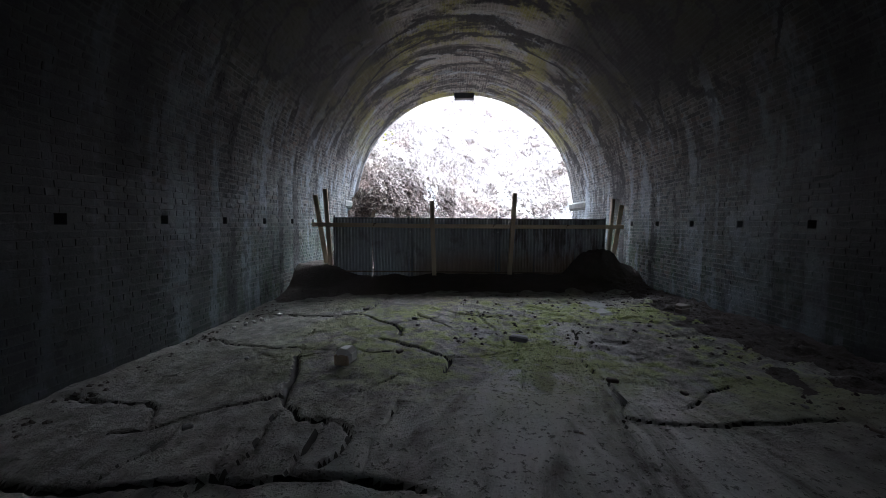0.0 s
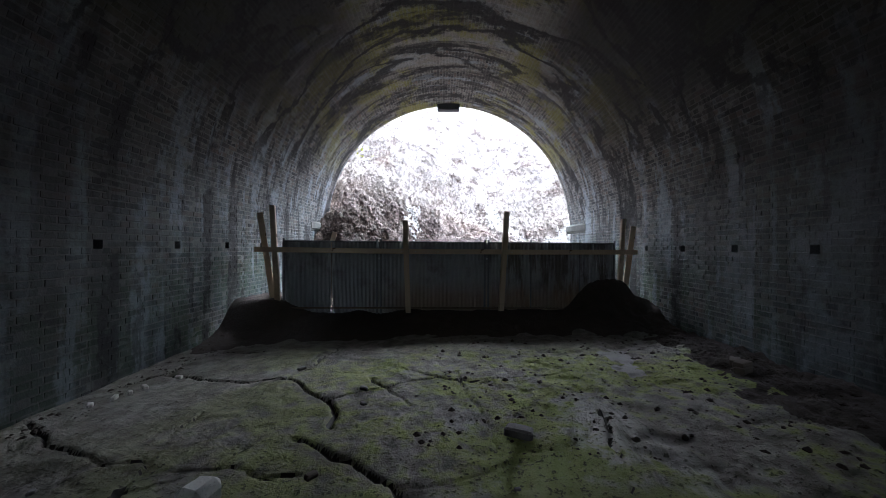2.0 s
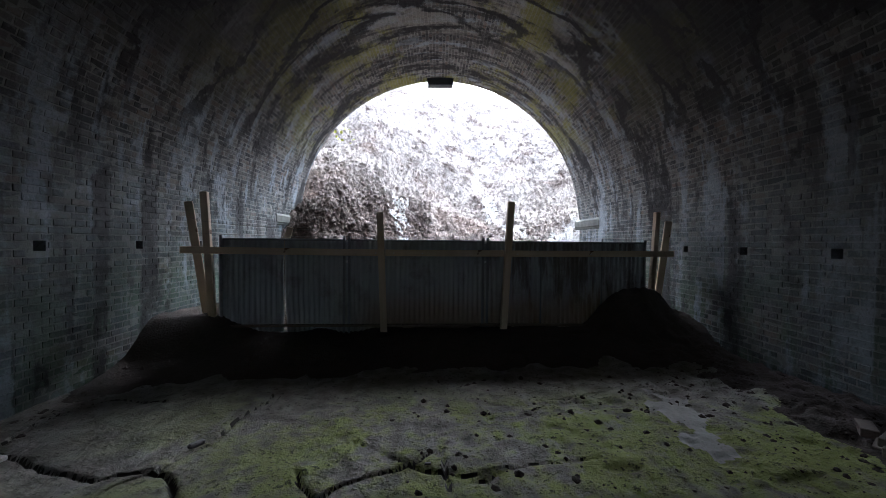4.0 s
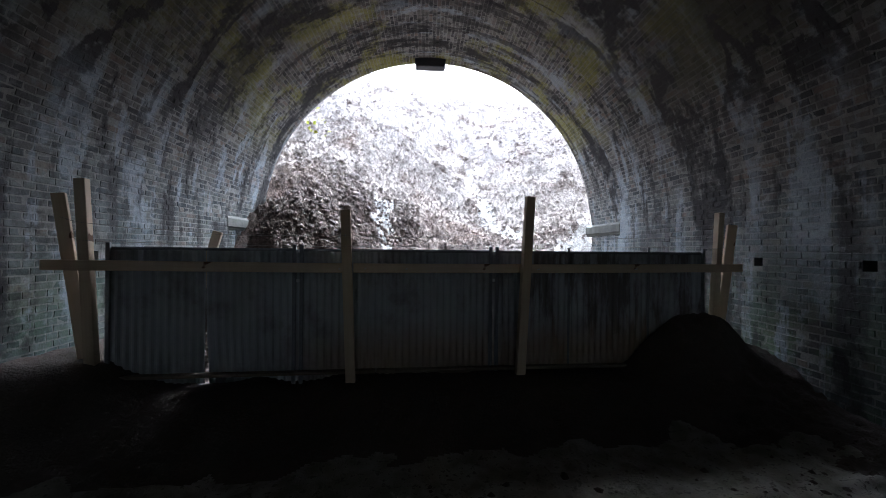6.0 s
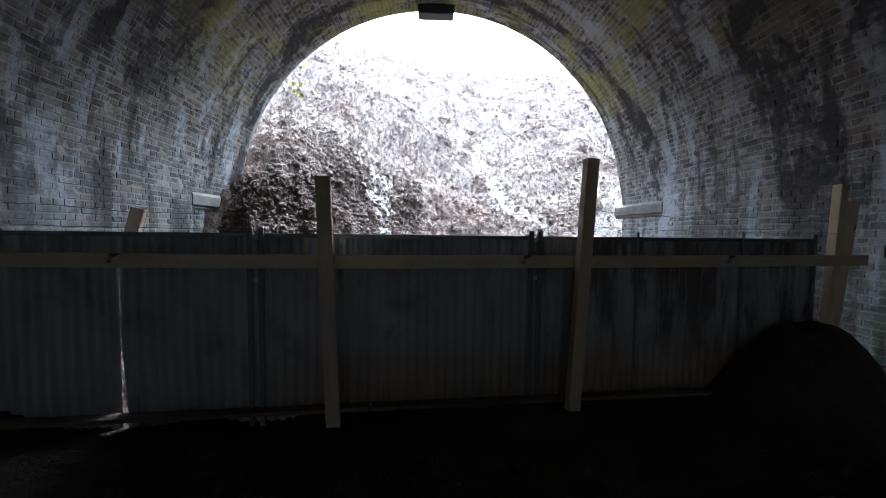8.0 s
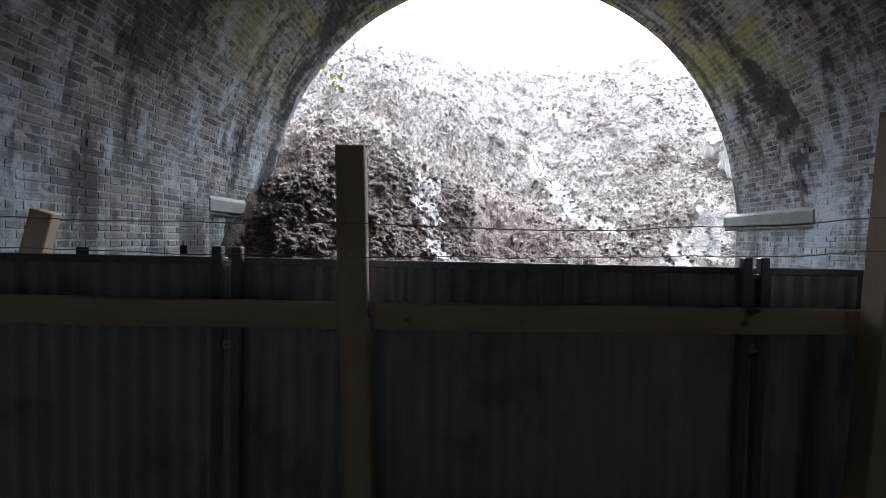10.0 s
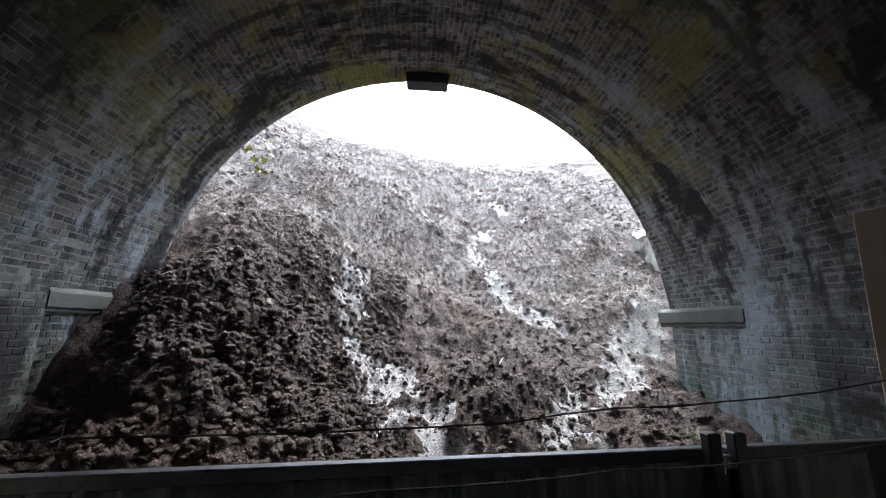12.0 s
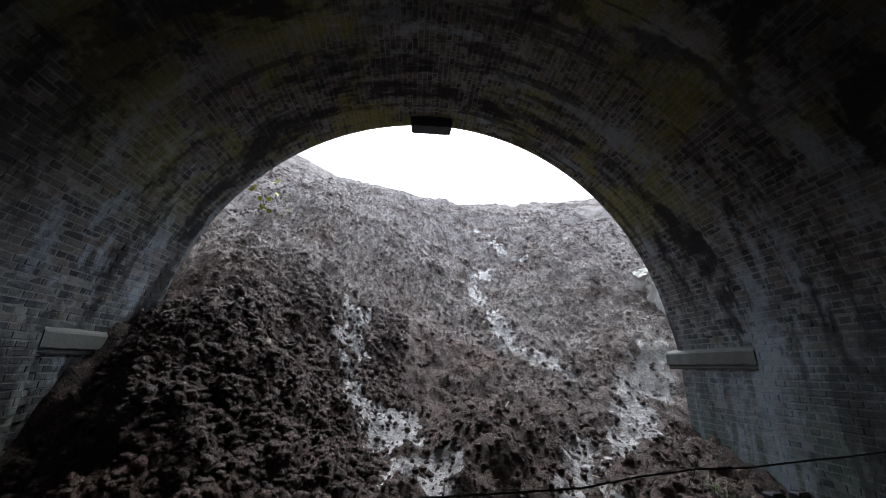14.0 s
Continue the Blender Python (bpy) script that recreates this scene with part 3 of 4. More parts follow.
def crack_depth(X, Y):
    """Depth of the cracks, 0 to about 1, and their nearness, by the distance from the crack lines."""
    wx = X + 0.035 * fractal(X * 4, Y * 4, 71, 3)
    wy = Y + 0.035 * fractal(X * 4 + 9, Y * 4, 75, 3)
    deep = np.zeros_like(X)
    for width, line in CRACKS:
        w = 1.4 * width * (0.75 + 0.5 * value_noise(X * 3, Y * 3, 79))
        for (x0, y0), (x1, y1) in zip(line, line[1:]):
            dx, dy = x1 - x0, y1 - y0
            t = np.clip(((wx - x0) * dx + (wy - y0) * dy) / (dx * dx + dy * dy), 0, 1)
            d = np.hypot(wx - x0 - t * dx, wy - y0 - t * dy)
            deep = np.maximum(deep, np.clip(1.25 - d / (w * 0.62), 0, 1) * min(1, width / 0.015))
    return deep


def floor_height(X, Y):
    z = -0.14 * smooth01(-X, 0.6, 2.6) + 0.035 * fractal(X * 0.6, Y * 0.6, 31, 3)
    z += 0.012 * fractal(X * 5, Y * 5, 35, 3)
    # soil washed along the right wall
    side = smooth01(X + 0.25 * fractal(X * 1.5, Y * 1.5, 41, 2), 3.5, 4.6) * smooth01(Y, 0.5, 3)
    z += side * (0.05 + 0.035 * fractal(X * 7, Y * 7, 45, 3))
    # lumps and footmarks in the lit middle
    lumps = smooth01(fractal(X * 3.2, Y * 4.5, 51, 3), 0.35, 0.8) * smooth01(X, 0.6, 2.2) * smooth01(Y, 2.6, 4.5)
    z -= 0.03 * lumps
    # bank of earth against the hoarding
    line = 8.80 + (X + 0.189) * 0.1072
    bank = smooth01(Y - line, -1.5, -0.3)
    z += bank * (0.19 + 0.05 * fractal(X * 1.2, Y * 1.2, 55, 3)) + smooth01(-X, 1.3, 2.2) * smooth01(Y - line, -0.75, -0.1) * 0.38
    mound = np.exp(-(((X - 4.30) / 0.60) ** 2 + ((Y - line + 0.22) / 0.42) ** 2) ** 1.6)
    z += mound * (0.55 + 0.05 * fractal(X * 4, Y * 4, 58, 3)) + smooth01(X, 4.0, 5.1) * bank * 0.12
    return z


xs = np.concatenate([[-300, -60, -15], np.arange(AX - R - 0.1, AX + R + 0.11, 0.022), [20, 60, 300]])
ys = np.concatenate([[-400, -150, -60, -30], np.arange(BACK - 0.1, 0.2, 0.35), np.arange(0.2, 9.6, 0.022)])
X, Y = np.meshgrid(xs, ys, indexing="ij")
deep = crack_depth(X, Y)
Z = floor_height(X, Y) - 0.055 * deep
F = grid_faces(len(xs), len(ys))
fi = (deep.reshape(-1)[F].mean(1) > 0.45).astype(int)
inside = (np.abs(X.reshape(-1)[F] - AX).max(1) < R + 0.13) | (Y.reshape(-1)[F].max(1) < BACK + 0.5)
Z = np.where(Y < BACK, np.minimum(Z, 0), Z)
edge = Y - (8.80 + (X + 0.189) * 0.1072) + 0.25 * fractal(X * 2, Y * 2, 61, 3)
side = X + 0.35 * fractal(X * 2.5, Y * 2.5, 65, 3)
dark = ((edge > -1.35) | ((side > 4.25) & (Y > 0.5))).reshape(-1)[F].mean(1) > 0.5
spill = np.hypot((X - 3.35 - 0.1 * np.sin(Y * 3)) / 0.22, (Y - 6.4) / 0.55) + 0.45 * fractal(X * 5, Y * 5, 67, 3) < 0.9
fi = np.where(dark, 2, np.where(spill.reshape(-1)[F].mean(1) > 0.5, 3, fi))
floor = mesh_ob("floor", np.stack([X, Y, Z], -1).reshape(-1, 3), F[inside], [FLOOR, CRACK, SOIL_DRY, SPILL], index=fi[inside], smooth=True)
tagged(floor, "cracked dried silt floor with green moss patches", "floor", kind="structure")


# ---------------------------------------------------------------- the slipped hillside beyond the portal
STREAMS = [
    (0.42, [(1.15, 10.6), (1.3, 11.6), (1.25, 12.62), (1.12, 13.0), (0.82, 13.44), (0.49, 13.62)]),
    (0.26, [(0.49, 13.62), (0.43, 13.9), (0.15, 14.0)]),
    (0.26, [(0.15, 14.0), (-0.09, 14.6), (-0.12, 15.1), (0.0, 15.5)]),
    (0.12, [(3.94, 15.0), (3.67, 15.4), (3.13, 15.9)]),
    (0.20, [(3.13, 15.9), (2.94, 16.7), (2.68, 17.6), (2.87, 18.8), (4.14, 20.3)]),
    (0.10, [(4.14, 20.3), (4.96, 19.7), (5.83, 20.3), (7.75, 21.9)]),
    (0.16, [(4.14, 20.3), (4.07, 21.9), (3.6, 23.3)]),
    (0.32, [(2.75, 11.3), (2.9, 12.2), (3.13, 13.0), (4.05, 13.6), (5.3, 14.9)]),
    (0.38, [(5.3, 14.9), (6.1, 15.4)]),
]


def stream_mask(X, Y):
    """Where the wet slurry lies, 0 to 1, ragged and broken."""
    wx, wy = X + 0.16 * fractal(X * 2.2, Y * 2.2, 171, 3), Y + 0.16 * fractal(X * 2.2 + 7, Y * 2.2, 175, 3)
    best = np.zeros_like(X)
    for width, line in STREAMS:
        for (x0, y0), (x1, y1) in zip(line, line[1:]):
            dx, dy = x1 - x0, y1 - y0
            t = np.clip(((wx - x0) * dx + (wy - y0) * dy) / (dx * dx + dy * dy), 0, 1)
            d = np.hypot(wx - x0 - t * dx, wy - y0 - t * dy)
            best = np.maximum(best, np.clip(1.6 - d / width, 0, 1))
    return best * smooth01(fractal(X * 3.0, Y * 3.0, 181, 3), -0.6, 0.2)


def gully_x(Y):
    return 1.6 + 0.18 * (Y - 13) + 0.3 * np.sin(Y * 0.8)


def slope_height(X, Y, rough=True):
    b = np.interp(Y, [8.6, 10, 11.5, 12.9, 14.5, 16.7, 18.75, 22.3, 23.6, 27, 30, 33, 40, 300], [0.08, 0.26, 0.45, 0.74, 1.38, 2.55, 4.3, 7.15, 8.1, 10.4, 12.1, 12.7, 12.8, 13.0])
    xg = gully_x(Y)
    dl, dr = np.maximum(0, xg - X), np.maximum(0, X - xg)
    start = 10.9 + 0.95 * smooth01(-X, 1.2, 2.6)
    toe = smooth01((Y - start) / (13.4 - start), 0, 1) * (1 - 0.27 * smooth01(-X, 1.5, 2.6) * (1 - smooth01(Y, 13.8, 15.2)))
    far = smooth01(Y, 18, 27)
    z = b + (2.2 - 0.4 * far) * (1 - np.exp(-(dl / (2.7 + 3.6 * far)) ** 2)) * toe
    z = z + (1.0 - 0.3 * far) * (1 - np.exp(-(dr / (2.6 + 5 * far)) ** 2)) * smooth01(Y, 13.5, 17)
    # mud cone in the middle of the gully, and cutting sides further out
    z += 0.36 * np.exp(-((((X - 2.15) / 0.75) ** 2 + ((Y - 12.85) / 0.8) ** 2) ** 1.3))
    z -= 0.13 * np.exp(-((((X - 2.22) / 0.42) ** 2 + ((Y - 12.0) / 0.34) ** 2) ** 1.5))
    z += 0.45 * np.maximum(0, -4.2 - X) * smooth01(Y, 13.4, 15) * (X > -12) + 3.5 * (X <= -12)
    z += 0.3 * np.maximum(0, X - 12) * (X < 18) + 1.8 * (X >= 18)
    if rough:
        wide = smooth01(Y, 9.4, 11.0)
        z += 0.30 * fractal(X * 0.35, Y * 0.35, 101, 2) * smooth01(Y, 13, 18)
        z += 0.13 * fractal(X * 1.3, Y * 1.3, 105, 3) * wide
        clod = np.abs(fractal(X * 3.1, Y * 3.1, 111, 4, 0.55))
        crag = smooth01(gully_x(Y) - X, 0.3, 1.6) * (1 - smooth01(Y, 15.5, 19))
        z += ((0.11 + 0.05 * crag) * clod - 0.04) * (0.35 + 0.65 * wide)
        z += (0.035 + 0.015 * crag) * np.abs(fractal(X * 9, Y * 9, 121, 3, 0.6)) * (1 - 0.7 * stream_mask(X, Y))
        z -= 0.05 * stream_mask(X, Y)
    return z


xs = np.concatenate([[-400, -120, -50, -25], np.arange(-14, -3.2, 0.25), np.arange(-3.2, 7.0, 0.032), np.arange(7.0, 20, 0.25), [25, 50, 120, 400]])
steps = [9.0]
while steps[-1] < 36:
    steps.append(steps[-1] + 0.026 + 0.0048 * max(0, steps[-1] - 11))
ys = np.array(steps + [45, 80, 150, 400])
X, Y = np.meshgrid(xs, ys, indexing="ij")
line = 8.80 + (X + 0.189) * 0.1072
Yw = np.maximum(Y, np.where(Y < 9.9, line + 0.05 + (Y - 9.0) * (9.9 - line - 0.05) / 0.9, Y))
Z = slope_height(X, Yw)
F = grid_faces(len(xs), len(ys))
cx, cy = X.reshape(-1)[F], Yw.reshape(-1)[F]
keep = (np.abs(cx - AX).max(1) < R + 0.12) | (cy.min(1) > PORTAL - 0.05)
ground = mesh_ob("ground", np.stack([X, Yw, Z], -1).reshape(-1, 3), F[keep], SOIL, smooth=True)
wetness = ground.data.attributes.new("wetness", "FLOAT", "POINT")
wetness.data.foreach_set("value", np.ascontiguousarray(stream_mask(X, Yw).reshape(-1), dtype=np.float32))
tagged(ground, "slipped dark soil slope with pale wet slurry runs", "ground", kind="structure")

# hillside over the tunnel
xs = np.concatenate([[-400, -120, -50], np.linspace(-25, 28, 24), [50, 120, 400]])
ys = np.array([BACK + 0.1, -12, -6, 0, 6, 10, PORTAL - 0.1])
X, Y = np.meshgrid(xs, ys, indexing="ij")
Z = 7.9 + 0.5 * fractal(X * 0.1, Y * 0.1, 131, 3) + np.where(np.abs(X - AX) > 8.5, 4.5, 0) * 1.0
tagged(mesh_ob("hillside", np.stack([X, Y, Z], -1).reshape(-1, 3), grid_faces(len(xs), len(ys)), SOIL_DRY, smooth=True), "bare soil hillside over the tunnel", "ground", kind="structure")


def clods(name, count, place, size, seed, material, label, parent=None, fine=1):
    """Many broken lumps of soil in one mesh."""
    rng = np.random.RandomState(seed)
    bm = bmesh.new()
    bmesh.ops.create_icosphere(bm, subdivisions=fine, radius=1.0)
    base = np.array([v.co[:] for v in bm.verts])
    tri = np.array([[v.index for v in fc.verts] for fc in bm.faces])
    bm.free()
    P = place(rng, count)
    count = len(P)
    r = size(rng, count, P)
    shape = base[None] * (0.78 + 0.44 * rng.rand(count, len(base), 1)) * (0.75 + 0.45 * rng.rand(count, 1, 3))
    a = rng.rand(count) * math.tau
    c, s = np.cos(a)[:, None], np.sin(a)[:, None]
    x, y = shape[..., 0] * c - shape[..., 1] * s, shape[..., 0] * s + shape[..., 1] * c
    verts = np.stack([x, y, shape[..., 2]], -1) * r[:, None, None] + P[:, None] - np.array([0, 0, 0.35]) * r[:, None, None]
    faces = (np.arange(count)[:, None, None] * len(base) + tri[None]).reshape(-1, 3)
    ob = mesh_ob(name, verts.reshape(-1, 3), faces, material, parent, smooth=fine > 1)
    return tagged(ob, label, "soil", kind="stuff")


def on_slope(rng, n):
    y = 9.3 + 18 * rng.rand(n) ** 1.7
    x = np.where(y < 13.9, AX - R + 0.1 + rng.rand(n) * (2 * R - 0.2), -6 + 16 * rng.rand(n))
    x = np.where((rng.rand(n) < 0.35) & (y < 16), -2.4 + 3.2 * rng.rand(n), x)
    y = np.maximum(y, 8.80 + (x + 0.189) * 0.1072 + 0.35)
    keep = (stream_mask(x, y) < 0.3) | (rng.rand(n) < 0.6)
    x, y = x[keep], y[keep]
    return np.stack([x, y, slope_height(x, y)], -1)


clods("soil_clods", 84000, on_slope, lambda g, n, P: 0.010 + 0.046 * g.rand(n) ** 4.2 * (1 + 0.25 * smooth01(P[:, 1], 15, 24)), 201, SOIL, "crumbled clods of dark soil on the slope")


def on_bank(rng, n):
    """The steep bank of fresh soil under the mouth of the tunnel, and the foot of the slope."""
    y = 10.2 + 6.0 * rng.rand(n)
    x = np.where(rng.rand(n) < 0.85, AX - R + 0.1 + rng.rand(n) * 3.6, AX - R + 0.1 + rng.rand(n) * (2 * R - 0.2))
    keep = stream_mask(x, y) < 0.25
    x, y = x[keep], y[keep]
    return np.stack([x, y, slope_height(x, y)], -1)


clods("soil_lumps", 4600, on_bank, lambda g, n, P: 0.016 + 0.055 * g.rand(n) ** 2.8, 203, SOIL, "large broken lumps of dark wet soil on the bank", fine=2)


def on_floor(rng, n):
    y = 0.6 + 7.5 * rng.rand(n)
    x = 3.5 + 1.6 * rng.rand(n) ** 0.6
    m = rng.rand(n) < 0.25
    x, y = np.where(m, 0.8 + 3.2 * rng.rand(n), x), np.where(m, 4.2 + 3.2 * rng.rand(n), y)
    m = rng.rand(n) < 0.15
    x, y = np.where(m, -2.6 + 0.35 * rng.rand(n) ** 2, x), np.where(m, 2 + 6 * rng.rand(n), y)
    return np.stack([x, y, floor_height(x, y)], -1)


clods("floor_crumbs", 2200, on_floor, lambda g, n, P: 0.006 + 0.034 * g.rand(n) ** 4, 202, SOIL_DRY, "dark soil crumbs strewn along the tunnel wall")


# ---------------------------------------------------------------- hoarding of corrugated panels
def corrugated(x0, x1, z0, z1, parent, label="", gape=0.0):
    """A corrugated sheet between two places on the hoarding line, a true thickness of folded metal."""
    length = (x1 - x0) / FENCE_D.x
    n = int(length / 0.0095)
    us = np.linspace(0, length, n + 1)
    wave = 0.0095 * np.tanh(1.6 * np.sin(us * math.tau / 0.0762)) / 0.92
    zs = np.linspace(z0, z1, 7)
    U, Zz = np.meshgrid(us, zs, indexing="ij")
    W = np.repeat(wave[:, None], len(zs), 1) + 0.006 * fractal(U * 1.7 + x0, Zz * 1.7, 301, 2)
    U = U + gape * np.clip((0.78 - Zz) / 0.5, 0, 1) * (1 - U / length)  # a sprung edge gapes towards its foot
    o = fence_at(x0)
    front = np.stack([o.x + FENCE_D.x * U + FENCE_N.x * W, o.y + FENCE_D.y * U + FENCE_N.y * W, Zz], -1).reshape(-1, 3)
    back = front - np.array([FENCE_N.x, FENCE_N.y, 0]) * 0.0025
    nz = len(zs)
    f = grid_faces(n + 1, nz)
    k = len(front)
    rim = []
    for i in range(n):
        for j in (0, nz - 1):
            a, b = i * nz + j, (i + 1) * nz + j
            rim.append((a, b, b + k, a + k))
    faces = np.vstack([f, f[:, ::-1] + k, np.array(rim)])
    return mesh_ob("sheet", np.vstack([front, back]), faces, SHEET, parent, label, smooth=False)


def along_bar(x0, x1, z, h, d, off, name, material, parent, bevel=0.003, z1=None):
    """A square bar along the hoarding, its back face off metres in front of the sheets."""
    a, b = fence_at(x0, off + d / 2, z), fence_at(x1, off + d / 2, z if z1 is None else z1)
    length = (b - a).length
    bm = block(h, d, length, bevel)
    ob = part(name, bm, material, parent)
    ob.matrix_world = Matrix.Translation(a) @ (b - a).to_track_quat("Z", "Y").to_matrix().to_4x4() @ Matrix.Rotation(0.0, 4, "Z")
    return ob


def empty_thing(name, label, category, group=""):
    return tagged(new(name), label, category, group)


def panel(x0, x1, seams, label, gape=0.0):
    thing = empty_thing("hoarding_panel", label, "hoarding", "hoarding panels across the tunnel")
    edges = [x0 + 0.0005, *seams, x1 - 0.0005]
    for a, b in zip(edges, edges[1:]):
        corrugated(a + (0.005 if a in seams else 0), b - (0.005 if b in seams else 0), -0.18, 1.535, thing, gape=gape if a in seams else 0.0)
    along_bar(x0 + 0.02, x1 - 0.02, 1.547, 0.028, 0.03, -0.015, "top_rail", STEEL, thing)
    along_bar(x0 + 0.02, x1 - 0.02, 0.08, 0.028, 0.03, -0.015, "bottom_rail", STEEL, thing)
    for x in (x0 + 0.037, x1 - 0.037):
        p = fence_at(x, 0.03, 0.0)
        ob = part("upright", block(0.038, 0.03, 1.605, 0.004), STEEL, thing)
        ob.matrix_world = pose(p.x, p.y, p.z, 0, 0, 6.1)
    return thing


def upright(x, top, label):
    p = fence_at(x, 0.012, 0.0)
    ob = part("steel_stake", tube([p, p + Vector((0, 0, top))], 0.014, 8), STEEL)
    return tagged(ob, label, "stake", "stakes behind the hoarding")


panel(-2.0, -0.19, [-1.095], "grey corrugated steel hoarding panel with an open seam", 0.035)
panel(-0.19, 1.93, [], "grey corrugated steel hoarding panel between timber posts")
panel(1.93, 4.66, [2.85], "rust-streaked corrugated steel hoarding panel near the wall")
for x, h in ((2.85, 1.605), (3.885, 1.61)):
    upright(x, h, "thin dull steel stake behind the hoarding")


def clamp(x, z):
    """Two-plate clamp with a bolt that joins two panels."""
    thing = empty_thing("panel_clamp", "zinc-plated clamp bolting two hoarding panels together", "clamp", "clamps on the hoarding")
    p = fence_at(x, 0.026, z)
    turn = math.degrees(math.atan2(FENCE_D.y, FENCE_D.x))
    for name, bm, mat, dz, off in (("plate", block(0.112, 0.008, 0.035, 0.002), BRIGHT_STEEL, 0, 0), ("plate", block(0.112, 0.008, 0.035, 0.002), BRIGHT_STEEL, 0, -0.055)):
        ob = part(name, bm, mat, thing)
        q = p + FENCE_N * off
        ob.matrix_world = pose(q.x, q.y, q.z + dz, 0, 0, turn)
    part("bolt", tube([p + Vector((0, 0, 0.018)) + FENCE_N * 0.03, p + Vector((0, 0, 0.018)) - FENCE_N * 0.07], 0.006, 6), BRIGHT_STEEL, thing)


for x in (-0.19, 1.93):
    clamp(x, 1.515)
    clamp(x, 1.205)


# ---------------------------------------------------------------- timber posts and rails
def timber(name, foot, head, w, d, label, turn=7.2):
    foot, head = Vector(foot), Vector(head)
    axis = head - foot
    bm = block(w, d, axis.length, 0.004)
    bmesh.ops.subdivide_edges(bm, edges=[e for e in bm.edges if e.calc_length() > 0.5], cuts=10)
    for v in bm.verts:
        v.co.x += 0.004 * noise.noise(Vector((v.co.z * 1.7, foot.x, 1)))
        v.co.y += 0.003 * noise.noise(Vector((v.co.z * 1.3, foot.x, 5)))
    ob = part(name, bm, TIMBER)
    q = Vector((0, 0, 1)).rotation_difference(axis.normalized()).to_matrix().to_4x4()
    ob.matrix_world = Matrix.Translation(foot) @ q @ Matrix.Rotation(radians(turn), 4, "Z")
    bpy.context.view_layer.update()
    return tagged(ob, label, "timber", "timber posts of the hoarding" if name == "timber_post" else "timber rails of the hoarding")


def floor_z(x, y):
    return float(floor_height(np.array([[x]]), np.array([[y]]))[0, 0])


def post(x_foot, x_head, top, off, w, d, label, turn=7.2):
    a, b = fence_at(x_foot, off), fence_at(x_head, off, top)
    a.z = floor_z(a.x, a.y) - 0.25
    return timber("timber_post", a, b, w, d, label, turn)


def staple(parent, x, z, off):
    p = fence_at(x, off, z)
    a, b = Vector((0, 0, 0.011)), FENCE_N * 0.008
    ob = part("staple", tube([p + a - b, p + a + b, p - a + b, p - a - b], 0.0018, 5), BRIGHT_STEEL, parent)
    ob.matrix_parent_inverse = parent.matrix_world.inverted()


post_a = post(0.385, 0.305, 1.962, 0.20, 0.098, 0.075, "plain upright sawn softwood post in front of the hoarding")
post_b = post(2.165, 2.275, 2.158, 0.235, 0.098, 0.075, "tall sawn softwood post leaning slightly before the hoarding")
for holder, x, z in ((post_a, 0.312, 1.70), (post_a, 0.318, 1.59), (post_b, 2.262, 1.77), (post_b, 2.252, 1.64)):
    staple(holder, x, z, 0.24)
post(-2.03, -2.15, 2.21, 0.10, 0.095, 0.075, "dark sawn softwood post at the end of the hoarding")
post(-2.12, -2.40, 2.075, 0.02, 0.105, 0.05, "pale broad timber leaning against the tunnel wall", 24)
post(4.69, 4.775, 2.055, 0.10, 0.078, 0.075, "dark sawn softwood post beside the end panel")
post(4.84, 5.06, 1.915, 0.0, 0.105, 0.05, "pale broad timber leaning on the brick wall", -14)


def rail(x0, x1, z0, z1, off, label, bolts):
    a, b = fence_at(x0, off, z0), fence_at(x1, off, z1)
    ob = timber("timber_rail", a, b, 0.098, 0.047, label, 0)
    axis = (b - a).normalized()
    ob.matrix_world = Matrix.Translation(a) @ Matrix((Vector((0, 0, 1)).cross(axis).cross(axis) * -1, axis.cross(Vector((0, 0, 1)).cross(axis).cross(axis) * -1), axis)).transposed().to_4x4()
    for x in bolts:
        p = fence_at(x, off + 0.02, z0 + (z1 - z0) * (x - x0) / (x1 - x0) - 0.012)
        bolt = part("bolt", tube([p, p + FENCE_N * 0.035 + Vector((0.012, 0, 0.012))], 0.006, 6), BRIGHT_STEEL, ob)
        bolt.matrix_parent_inverse = ob.matrix_world.inverted()
        washer = part("washer", tube([p + FENCE_N * 0.004, p + FENCE_N * 0.008], 0.014, 10), BRIGHT_STEEL, bolt)
        washer.matrix_parent_inverse = ob.matrix_world.inverted()
    return ob


rail(-2.45, 0.30, 1.385, 1.363, 0.13, "sawn softwood rail along the corrugated panels", [0.24])
rail(0.385, 2.19, 1.363, 1.363, 0.13, "pale knotty softwood rail bolted to the panels", [0.5, 0.93])
rail(2.20, 5.06, 1.36, 1.375, 0.13, "long sawn softwood rail reaching the brick wall", [2.4, 3.6])
for x0, x1, z0, z1 in ((-1.95, 0.62, 0.29, 0.26), (0.63, 2.2, 0.26, 0.24), (2.21, 3.9, 0.24, 0.21)):
    ob = timber("timber_rail", fence_at(x0, 0.09, z0), fence_at(x1, 0.09, z1), 0.12, 0.03, "muddy board along the foot of the hoarding", 90)
    ob.data.materials[0] = MUDDY
ob = timber("leaning_stake", fence_at(-1.42, -0.24, 0.5), fence_at(-1.06, -0.18, 1.735), 0.09, 0.05, "short dark stake tilted behind the hoarding", 10)


